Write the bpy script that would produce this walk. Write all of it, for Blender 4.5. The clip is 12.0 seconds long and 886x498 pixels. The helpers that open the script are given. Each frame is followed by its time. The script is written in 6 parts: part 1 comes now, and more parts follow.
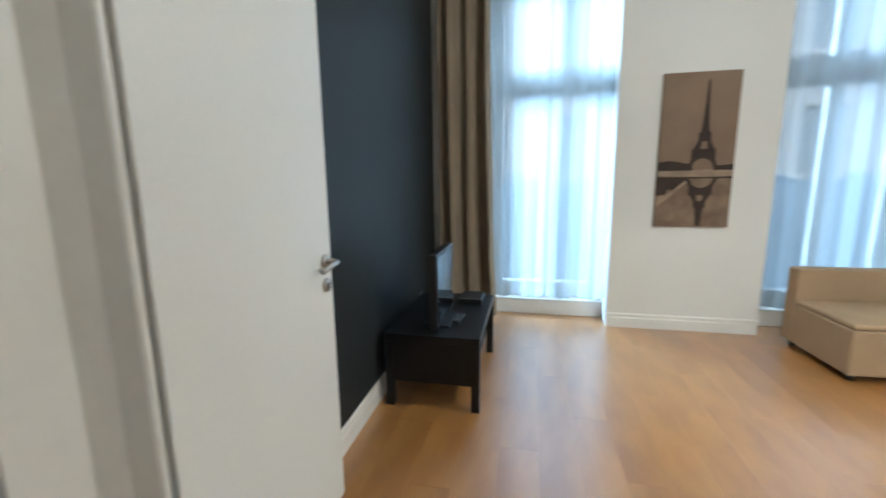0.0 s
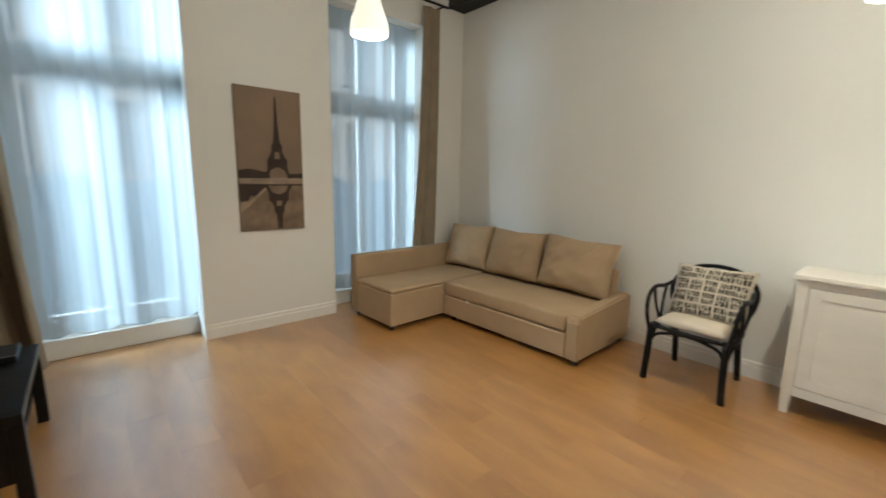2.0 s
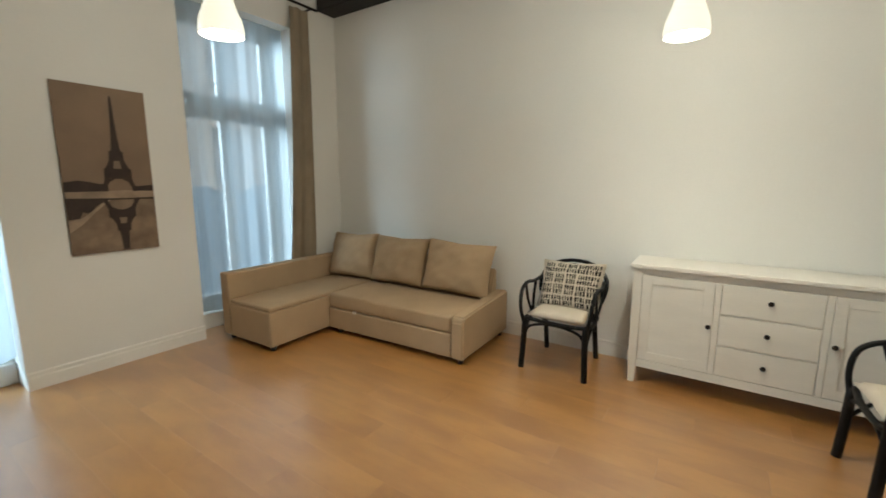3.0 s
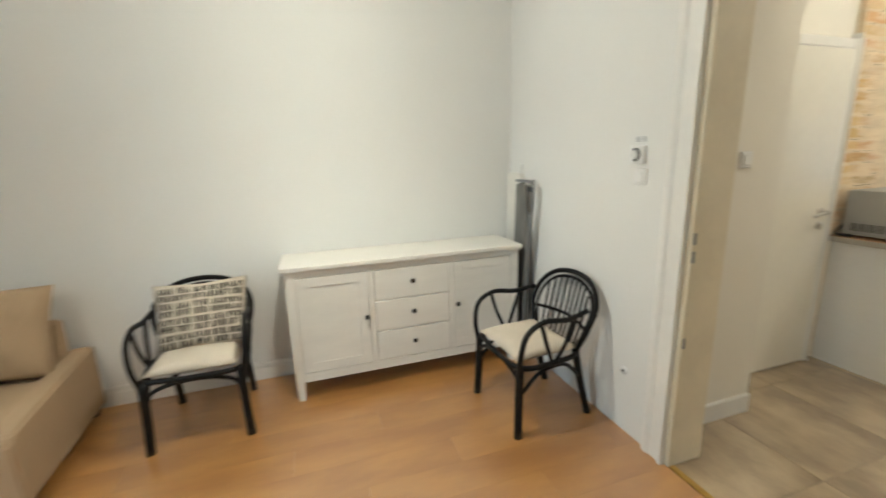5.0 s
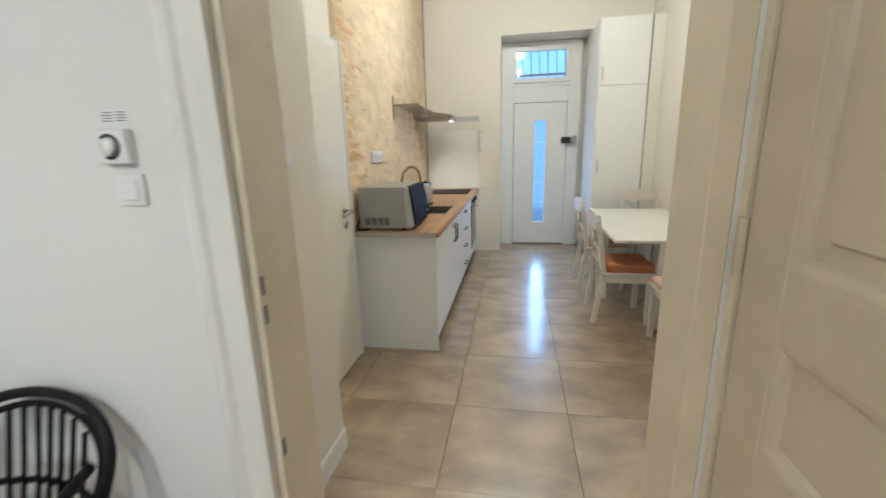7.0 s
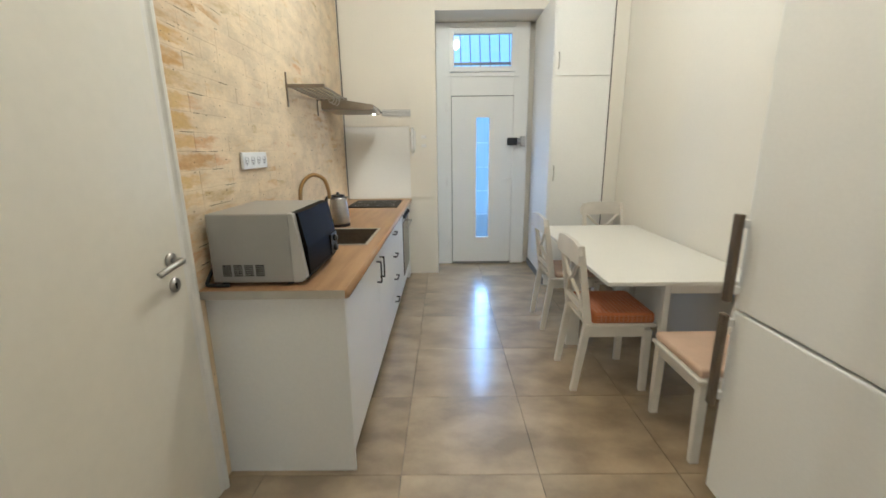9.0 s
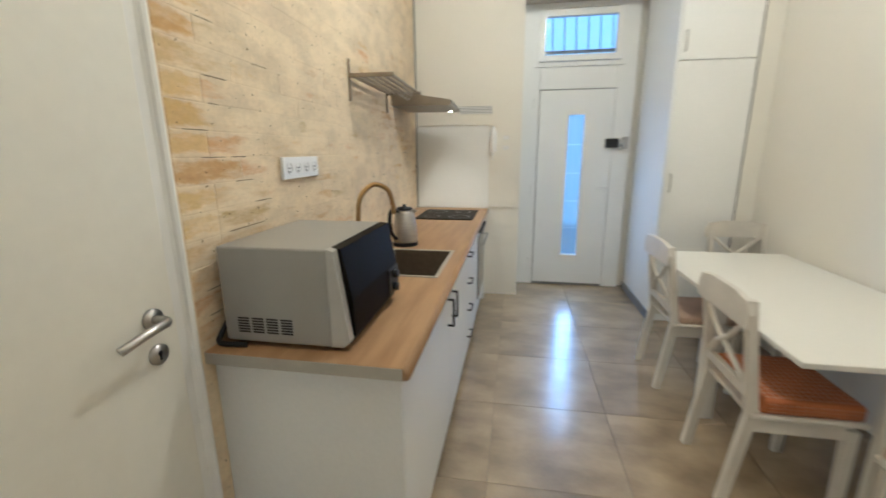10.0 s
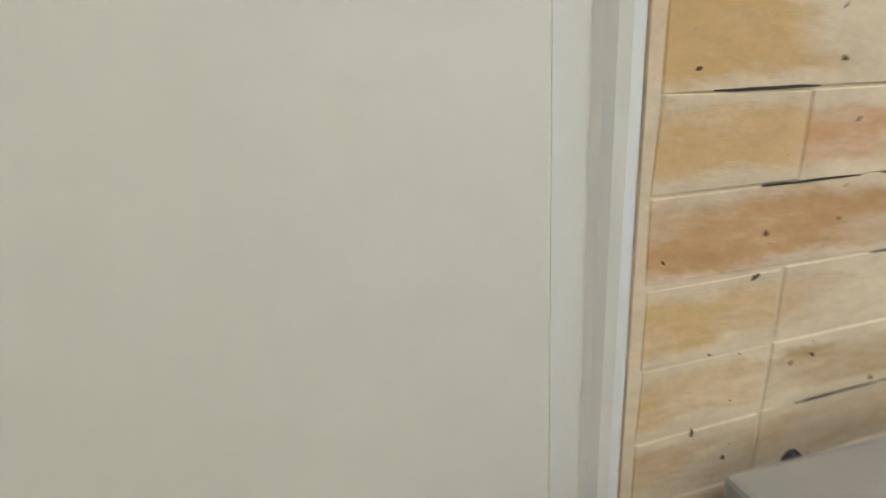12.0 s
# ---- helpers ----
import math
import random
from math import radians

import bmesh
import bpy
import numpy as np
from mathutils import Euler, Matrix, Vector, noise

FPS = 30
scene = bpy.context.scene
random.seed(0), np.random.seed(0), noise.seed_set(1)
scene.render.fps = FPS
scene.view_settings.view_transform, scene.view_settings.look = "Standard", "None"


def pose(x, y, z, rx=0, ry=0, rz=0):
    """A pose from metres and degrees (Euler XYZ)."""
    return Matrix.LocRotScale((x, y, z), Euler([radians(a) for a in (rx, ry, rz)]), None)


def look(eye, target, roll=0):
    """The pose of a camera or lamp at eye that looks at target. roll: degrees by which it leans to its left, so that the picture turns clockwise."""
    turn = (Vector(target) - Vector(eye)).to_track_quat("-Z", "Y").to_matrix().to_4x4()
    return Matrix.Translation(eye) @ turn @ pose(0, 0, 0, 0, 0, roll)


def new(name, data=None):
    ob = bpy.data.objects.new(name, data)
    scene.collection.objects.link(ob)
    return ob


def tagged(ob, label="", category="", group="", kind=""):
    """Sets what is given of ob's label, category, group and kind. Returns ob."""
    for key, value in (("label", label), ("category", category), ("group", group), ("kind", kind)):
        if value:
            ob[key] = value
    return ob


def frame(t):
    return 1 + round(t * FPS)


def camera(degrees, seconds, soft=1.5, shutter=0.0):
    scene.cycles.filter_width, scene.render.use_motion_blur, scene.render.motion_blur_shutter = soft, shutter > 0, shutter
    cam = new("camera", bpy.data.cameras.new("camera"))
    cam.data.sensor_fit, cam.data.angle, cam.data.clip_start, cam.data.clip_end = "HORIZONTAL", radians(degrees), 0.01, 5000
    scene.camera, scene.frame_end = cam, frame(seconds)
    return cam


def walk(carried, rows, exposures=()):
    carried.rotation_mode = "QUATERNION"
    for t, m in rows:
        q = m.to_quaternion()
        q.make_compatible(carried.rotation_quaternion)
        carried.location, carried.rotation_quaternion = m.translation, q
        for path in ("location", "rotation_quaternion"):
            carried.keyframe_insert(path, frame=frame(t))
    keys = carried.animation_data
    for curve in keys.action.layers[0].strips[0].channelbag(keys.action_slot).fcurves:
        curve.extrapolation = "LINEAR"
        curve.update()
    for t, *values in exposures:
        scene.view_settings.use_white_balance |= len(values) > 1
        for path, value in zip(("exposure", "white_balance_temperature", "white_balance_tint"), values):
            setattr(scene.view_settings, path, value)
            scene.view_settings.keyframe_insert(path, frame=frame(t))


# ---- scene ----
cam = camera(94.0, 12.0, 1.6, 0.4)
PATH = [
    (0, (2.602, 1.746, 1.34), (2.193, 3.673, 0.998), -0.7),
    (0.5, (2.558, 1.831, 1.372), (2.692, 3.797, 1.029), -0.1),
    (1, (2.595, 1.808, 1.418), (3.199, 3.681, 1.062), 0.5),
    (1.5, (2.606, 1.759, 1.421), (3.61, 3.451, 1.064), 0.8),
    (2, (2.615, 1.69, 1.407), (3.907, 3.178, 1.065), 1.1),
    (2.5, (2.632, 1.647, 1.414), (4.136, 2.924, 1.086), 1.1),
    (4.3, (2.947, 1.826, 1.509), (4.892, 2.111, 1.142), -2.5),
    (4.5, (3.04, 1.886, 1.489), (5.002, 1.923, 1.102), -2.2),
    (5, (3.274, 1.961, 1.501), (5.125, 1.343, 1.059), -1.6),
    (5.5, (3.507, 1.887, 1.477), (5.033, 0.674, 1.032), -1.1),
    (6, (3.709, 1.75, 1.47), (4.799, 0.134, 1.02), -1.0),
    (6.5, (3.871, 1.581, 1.459), (4.539, -0.247, 1.0), -1.2),
    (7, (3.924, 1.318, 1.453), (4.263, -0.596, 0.983), -1.6),
    (7.2, (3.952, 1.196, 1.453), (4.189, -0.732, 0.977), -1.8),
    (8.8, (4.012, 0.32, 1.443), (4.014, -1.623, 0.967), -0.9),
    (9, (4.033, 0.197, 1.453), (4.049, -1.746, 0.982), -0.7),
    (9.5, (4.113, -0.114, 1.476), (4.173, -2.06, 1.018), -0.2),
    (10, (4.165, -0.426, 1.469), (4.502, -2.342, 1.005), -0.4),
    (10.5, (4.315, -0.669, 1.464), (5.188, -2.406, 0.996), -1.2),
    (11, (4.523, -0.874, 1.488), (5.91, -2.243, 1.042), -2.4),
    (11.5, (4.686, -1.044, 1.489), (6.429, -1.929, 1.065), -1.8),
    (12, (4.767, -1.164, 1.513), (6.656, -1.535, 0.972), -3.8),
]
walk(cam, [(t, look(eye, target, roll)) for t, eye, target, roll in PATH], [(0, 0.47, 5300, 2), (0.5, 0.18, 5300, 2), (1.0, 0.28, 5650, 3), (1.5, 0.16, 5950, 3), (2.0, -0.08, 6250, 4), (2.5, -0.18, 6350, 3), (4.5, 0.17, 5750, 2), (5.0, 0.13, 5950, 2), (5.5, 0.12, 5850, 3), (6.0, 0.1, 5600, 2), (6.5, 0.12, 5450, 2), (7.0, 0.08, 5450, 2), (9.0, 0.07, 5500, 2), (10.0, 0.05, 5450, 2), (10.5, -0.02, 5450, 2), (11.0, 0.03, 5350, 2), (11.5, 0.09, 5350, 2), (12.0, 0.04, 5150, 2)])

# ---- light ----
world = bpy.data.worlds.new("sky")
scene.world = world
world.use_nodes = True
wn = world.node_tree
sky = wn.nodes.new("ShaderNodeTexSky")
sky.sky_type = "NISHITA"
sky.sun_disc = False
sky.sun_elevation, sky.sun_rotation = radians(35), radians(215)
wn.links.new(sky.outputs[0], wn.nodes["Background"].inputs[0])
wn.nodes["Background"].inputs[1].default_value = 0.08


def lamp(name, kind, m, energy, color, size=0.1, size_y=None):
    data = bpy.data.lights.new(name, kind)
    data.energy, data.color = energy, color
    if kind == "AREA":
        data.shape, data.size, data.size_y = "RECTANGLE", size, size_y or size
    elif kind == "SUN":
        data.angle = size
    else:
        data.shadow_soft_size = size
    ob = new(name, data)
    ob.matrix_world = m
    return ob


WARM = (1.0, 0.90, 0.74)
DAY = (0.64, 0.83, 1.0)
lamp("sun", "SUN", look((-5.7, -8.2, 7.0), (0, 0, 0)), 4.0, (1.0, 0.96, 0.9), radians(0.6))
for wx in (2.76, 5.04):
    lamp("daylight_above_window", "AREA", look((wx, 7.7, 4.6), (wx, 4.0, 0.9)), 80, DAY, 1.5, 2.2)
lamp("daylight_street", "AREA", look((0.3, 9.2, 3.2), (6.0, 3.9, 1.2)), 1600, DAY, 2.4, 3.0)
lamp("daylight_entrance", "AREA", look((3.5775, -4.986, 1.081), (3.5775, -3, 1.081)), 6.5, (0.36, 0.58, 1.0), 0.152, 1.46)
PENDANT_A, PENDANT_B = (3.842, 3.729), (5.082, 1.860)
lamp("pendant_bulb_light", "POINT", pose(*PENDANT_A, 2.205), 25, WARM, 0.06)
lamp("pendant_bulb_light", "POINT", pose(*PENDANT_B, 2.205), 29, WARM, 0.06)
for px, py in (PENDANT_A, PENDANT_B):
    s = lamp("pendant_down_light", "SPOT", look((px, py, 2.19), (px, py, 0)), 48, WARM, 0.06)
    s.data.spot_size, s.data.spot_blend = radians(150), 1.0
# unseen lamps; the one nearer the doorway is added to brighten the reveal
KITCHEN_LAMPS = ((3.85, -2.5), (3.95, -0.66))
for kx, ky in KITCHEN_LAMPS:
    lamp("ceiling_lamp_light", "POINT", pose(kx, ky, 3.2), 66 if ky < -2 else 16, (1.0, 0.90, 0.76) if ky < -2 else (1.0, 0.84, 0.62), 0.08 if ky < -2 else 0.14)
hood = lamp("hood_light", "SPOT", look((4.72, -3.95, 1.79), (4.75, -4.15, 0.9)), 20, (1.0, 0.9, 0.75), 0.03)
hood.data.spot_size, hood.data.spot_blend = radians(95), 1.0
lamp("hall_light", "AREA", look((0.6, 1.5, 3.0), (0.6, 1.5, 0)), 14, (1.0, 0.9, 0.8), 0.5)

# ---- materials ----


def mat(name, color, rough=0.6, metal=0.0, vary=0.08, scale=6.0, bump=0.0, bump_scale=80.0, color2=None, stretch=(1, 1, 1), spec=0.5, per_object=0.0, fine=0.04, detail=6.0):
    m = bpy.data.materials.new(name)
    m.use_nodes = True
    t = m.node_tree
    b = t.nodes["Principled BSDF"]
    b.inputs["Roughness"].default_value = rough
    b.inputs["Metallic"].default_value = metal
    b.inputs["Specular IOR Level"].default_value = spec
    co = t.nodes.new("ShaderNodeNewGeometry")
    mp = t.nodes.new("ShaderNodeMapping")
    mp.inputs["Scale"].default_value = stretch
    t.links.new(co.outputs["Position"], mp.inputs[0])
    if per_object:
        who, off = t.nodes.new("ShaderNodeObjectInfo"), t.nodes.new("ShaderNodeVectorMath")
        off.operation = "SCALE"
        off.inputs[0].default_value = (13.0, 29.0, 7.0)
        t.links.new(who.outputs["Random"], off.inputs["Scale"])
        t.links.new(off.outputs[0], mp.inputs["Location"])
    n1 = t.nodes.new("ShaderNodeTexNoise")
    n1.inputs["Scale"].default_value, n1.inputs["Detail"].default_value = scale, detail
    n2 = t.nodes.new("ShaderNodeTexNoise")
    n2.inputs["Scale"].default_value, n2.inputs["Detail"].default_value = bump_scale, 4
    for n in (n1, n2):
        t.links.new(mp.outputs[0], n.inputs["Vector"])
    c2 = color2 or tuple(c * (1 - vary * 2) for c in color)
    ramp = t.nodes.new("ShaderNodeMix")
    ramp.data_type = "RGBA"
    ramp.inputs[6].default_value, ramp.inputs[7].default_value = (*c2, 1), (*color, 1)
    st = t.nodes.new("ShaderNodeMapRange")
    st.inputs[1].default_value, st.inputs[2].default_value = 0.35, 0.65
    t.links.new(n1.outputs[0], st.inputs[0])
    t.links.new(st.outputs[0], ramp.inputs[0])
    hs = t.nodes.new("ShaderNodeHueSaturation")
    t.links.new(ramp.outputs[2], hs.inputs["Color"])
    val = t.nodes.new("ShaderNodeMath")
    val.operation = "MULTIPLY_ADD"
    t.links.new(n2.outputs[0], val.inputs[0])
    val.inputs[1].default_value, val.inputs[2].default_value = fine * 2, 1 - fine
    last = val.outputs[0]
    if per_object:
        oi = t.nodes.new("ShaderNodeObjectInfo")
        ma = t.nodes.new("ShaderNodeMath")
        ma.operation = "MULTIPLY_ADD"
        t.links.new(oi.outputs["Random"], ma.inputs[0])
        ma.inputs[1].default_value = per_object
        t.links.new(last, ma.inputs[2])
        last = ma.outputs[0]
    t.links.new(last, hs.inputs["Value"])
    t.links.new(hs.outputs[0], b.inputs["Base Color"])
    rr = t.nodes.new("ShaderNodeMapRange")
    rr.inputs[3].default_value, rr.inputs[4].default_value = max(rough - 0.07, rough * 0.4), min(rough + 0.07, rough * 1.6, 1)
    t.links.new(n1.outputs[0], rr.inputs[0])
    t.links.new(rr.outputs[0], b.inputs["Roughness"])
    if bump:
        bp = t.nodes.new("ShaderNodeBump")
        bp.inputs["Strength"].default_value, bp.inputs["Distance"].default_value = bump, 0.004
        t.links.new(n2.outputs[0], bp.inputs["Height"])
        t.links.new(bp.outputs[0], b.inputs["Normal"])
    return m


def glow(name, color, strength, base=(0.9, 0.9, 0.9)):
    m = mat(name, base, 0.3)
    b = m.node_tree.nodes["Principled BSDF"]
    b.inputs["Emission Color"].default_value, b.inputs["Emission Strength"].default_value = (*color, 1), strength
    return m


def glass(name, color=(1, 1, 1), rough=0.0):
    """Thin pane: mostly clear, with a reflection that grows at a grazing angle."""
    m = bpy.data.materials.new(name)
    m.use_nodes = True
    t = m.node_tree
    t.nodes.clear()
    out, mix = t.nodes.new("ShaderNodeOutputMaterial"), t.nodes.new("ShaderNodeMixShader")
    tr, gl, fr = t.nodes.new("ShaderNodeBsdfTransparent"), t.nodes.new("ShaderNodeBsdfGlossy"), t.nodes.new("ShaderNodeFresnel")
    tr.inputs[0].default_value = (*color, 1)
    gl.inputs["Roughness"].default_value = rough
    t.links.new(fr.outputs[0], mix.inputs[0])
    t.links.new(tr.outputs[0], mix.inputs[1])
    t.links.new(gl.outputs[0], mix.inputs[2])
    t.links.new(mix.outputs[0], out.inputs[0])
    return m


def sheer(name, color, clear=0.3):
    m = bpy.data.materials.new(name)
    m.use_nodes = True
    t = m.node_tree
    t.nodes.clear()
    out, mix, mix2 = t.nodes.new("ShaderNodeOutputMaterial"), t.nodes.new("ShaderNodeMixShader"), t.nodes.new("ShaderNodeMixShader")
    tr, tl, df = t.nodes.new("ShaderNodeBsdfTransparent"), t.nodes.new("ShaderNodeBsdfTranslucent"), t.nodes.new("ShaderNodeBsdfDiffuse")
    for n in (tl, df):
        n.inputs[0].default_value = (*color, 1)
    co, wv = t.nodes.new("ShaderNodeTexCoord"), t.nodes.new("ShaderNodeTexNoise")
    mp = t.nodes.new("ShaderNodeMapping")
    mp.inputs["Scale"].default_value = (5, 5, 0.3)
    t.links.new(co.outputs["Object"], mp.inputs[0])
    t.links.new(mp.outputs[0], wv.inputs["Vector"])
    wv.inputs["Scale"].default_value = 2.0
    rg = t.nodes.new("ShaderNodeMapRange")
    rg.inputs[3].default_value, rg.inputs[4].default_value = clear * 0.8, clear * 1.2
    t.links.new(wv.outputs[0], rg.inputs[0])
    mix2.inputs[0].default_value = 0.65
    t.links.new(df.outputs[0], mix2.inputs[1])
    t.links.new(tl.outputs[0], mix2.inputs[2])
    t.links.new(rg.outputs[0], mix.inputs[0])
    t.links.new(mix2.outputs[0], mix.inputs[1])
    t.links.new(tr.outputs[0], mix.inputs[2])
    t.links.new(mix.outputs[0], out.inputs[0])
    return m


M_WALL = mat("white wall paint", (0.78, 0.77, 0.74), 0.85, vary=0.015, scale=1.2, bump=0.12, bump_scale=55, fine=0.02)
M_WALLK = mat("warm white wall paint", (0.80, 0.76, 0.68), 0.8, vary=0.015, scale=1.2, bump=0.12, bump_scale=55, fine=0.02)
M_BLACK = mat("black wall paint", (0.024, 0.0275, 0.029), 0.55, spec=0.25, vary=0.06, scale=1.5, bump=0.1, bump_scale=60)
M_CEIL = mat("ceiling paint", (0.80, 0.79, 0.77), 0.9, vary=0.02, scale=1.0)
M_TRIM = mat("white satin trim paint", (0.80, 0.78, 0.74), 0.4, vary=0.02, scale=3, bump=0.05, bump_scale=25)
M_OLDTRIM = mat("aged cream gloss paint", (0.61, 0.535, 0.395), 0.35, vary=0.05, scale=4, bump=0.25, bump_scale=30)
M_LINING = mat("cream gloss lining paint", (0.76, 0.68, 0.52), 0.38, vary=0.05, scale=4, bump=0.25, bump_scale=30)
M_DOORK = mat("warm white door lacquer", (0.80, 0.765, 0.68), 0.42, vary=0.015, scale=2, bump=0.05, bump_scale=22)
M_DOOR = mat("white door lacquer", (0.78, 0.77, 0.73), 0.42, vary=0.015, scale=2)
M_UPVC = mat("white plastic door", (0.82, 0.82, 0.80), 0.35, vary=0.01, scale=3)
M_LAM = mat("laminate plank oak", (0.465, 0.225, 0.058), 0.37, spec=0.7, detail=6.0, vary=0.1, scale=2.6, bump=0.0, bump_scale=30, color2=(0.335, 0.146, 0.034), stretch=(2.6, 0.8, 1), per_object=0.05, fine=0.06)
b = M_LAM.node_tree.nodes["Principled BSDF"]
b.inputs["Coat Weight"].default_value, b.inputs["Coat Roughness"].default_value, b.inputs["Coat IOR"].default_value = 1.0, 0.30, 2.1
M_GAP = mat("dark joint", (0.37, 0.18, 0.052), 0.5)
M_TILE = mat("beige stone tile", (0.42, 0.305, 0.172), 0.45, detail=7.0, vary=0.12, scale=3.2, bump=0.0, bump_scale=60, color2=(0.215, 0.144, 0.070), stretch=(1.0, 1.5, 1), per_object=0.05, fine=0.10, spec=1.0)
b = M_TILE.node_tree.nodes["Principled BSDF"]
b.inputs["Coat Weight"].default_value, b.inputs["Coat Roughness"].default_value, b.inputs["Coat IOR"].default_value = 1.0, 0.22, 2.2
worn_gloss = M_TILE.node_tree.nodes.new("ShaderNodeMapRange")
worn_gloss.inputs[1].default_value, worn_gloss.inputs[2].default_value = 0.36, 0.64
worn_gloss.inputs[3].default_value, worn_gloss.inputs[4].default_value = 0.17, 0.25
M_TILE.node_tree.links.new([q for q in M_TILE.node_tree.nodes if q.type == "TEX_NOISE"][0].outputs[0], worn_gloss.inputs[0])
M_TILE.node_tree.links.new(worn_gloss.outputs[0], b.inputs["Coat Roughness"])
M_GROUT = mat("grey grout", (0.25, 0.205, 0.15), 0.8)
M_SOFA = mat("tan woven fabric", (0.44, 0.315, 0.195), 0.95, vary=0.05, scale=3, bump=0.35, bump_scale=420, fine=0.10, spec=0.15)
M_BLK = mat("black lacquered wood", (0.0045, 0.0045, 0.005), 0.38, vary=0.1, scale=8, spec=0.35)
M_RATTAN = mat("black painted rattan", (0.006, 0.0055, 0.0055), 0.45, spec=0.22, vary=0.15, scale=30, bump=0.3, bump_scale=150)
M_CUSH = mat("cream cushion cloth", (0.66, 0.58, 0.47), 0.95, vary=0.06, scale=5, bump=0.3, bump_scale=300, spec=0.1)
M_SIDEB = mat("white stained wood", (0.76, 0.73, 0.67), 0.5, vary=0.03, scale=3, bump=0.08, bump_scale=40, stretch=(1, 1, 4))
M_KNOB = mat("dark bronze knob", (0.03, 0.022, 0.018), 0.35, metal=0.8)
M_STEEL = mat("brushed steel", (0.50, 0.48, 0.45), 0.36, metal=1.0, vary=0.05, scale=10, stretch=(1, 1, 12))
M_SILVER = mat("silver grey plastic", (0.37, 0.36, 0.335), 0.42, metal=0.35, vary=0.03, scale=6, bump=0.05, bump_scale=300)
M_DGLASS = mat("black glass", (0.008, 0.008, 0.010), 0.06, vary=0.05, scale=3)
M_WORK = mat("oak worktop laminate", (0.44, 0.27, 0.14), 0.42, vary=0.12, scale=2.5, bump=0.05, bump_scale=60, color2=(0.32, 0.18, 0.085), stretch=(8, 0.8, 1), fine=0.1)
M_EDGE = mat("worktop edge strip", (0.45, 0.42, 0.36), 0.5, vary=0.05, scale=9)
M_CAB = mat("white kitchen front", (0.83, 0.82, 0.79), 0.37, vary=0.005, scale=2)
M_DARK = mat("dark plinth and gap shade", (0.06, 0.055, 0.05), 0.6)
M_SINK = mat("dark brown composite sink", (0.11, 0.082, 0.055), 0.4, vary=0.1, scale=40)
M_BRASS = mat("antique brass", (0.42, 0.27, 0.12), 0.36, metal=1.0, vary=0.08, scale=12)
M_PLAST = mat("white plastic", (0.80, 0.79, 0.77), 0.35, vary=0.01)
M_GREYP = mat("grey plastic", (0.22, 0.22, 0.22), 0.5)
M_BLKP = mat("black plastic", (0.012, 0.012, 0.013), 0.4)
M_DRAPE = mat("taupe curtain cloth", (0.31, 0.25, 0.18), 0.9, vary=0.08, scale=4, bump=0.3, bump_scale=250, spec=0.1)
M_SHEER = sheer("white voile", (0.40, 0.44, 0.465), 0.27)
M_PANE = glass("window glass")
M_FROST = sheer("frosted blue glass", (0.75, 0.86, 0.95), 0.60)
M_SHADE = glow("lit opal glass shade", (1.0, 0.90, 0.70), 1.0)
M_LAMPK = glow("lit ceiling lamp diffuser", (1.0, 0.88, 0.68), 2.5)
M_BULB = glow("lit hood bulb", (1.0, 0.9, 0.7), 12.0)
M_TABLE = mat("white table laminate", (0.80, 0.77, 0.70), 0.35, vary=0.01, scale=2)
M_CHAIRW = mat("white painted chair wood", (0.74, 0.69, 0.61), 0.45, vary=0.05, scale=6, bump=0.08, bump_scale=40)
M_BEAM = mat("dark stained beam", (0.014, 0.011, 0.010), 0.7, vary=0.2, scale=5, bump=0.3, bump_scale=30)
M_THRESH = mat("brass threshold strip", (0.55, 0.36, 0.10), 0.4, metal=0.7)

CH = 0.0763


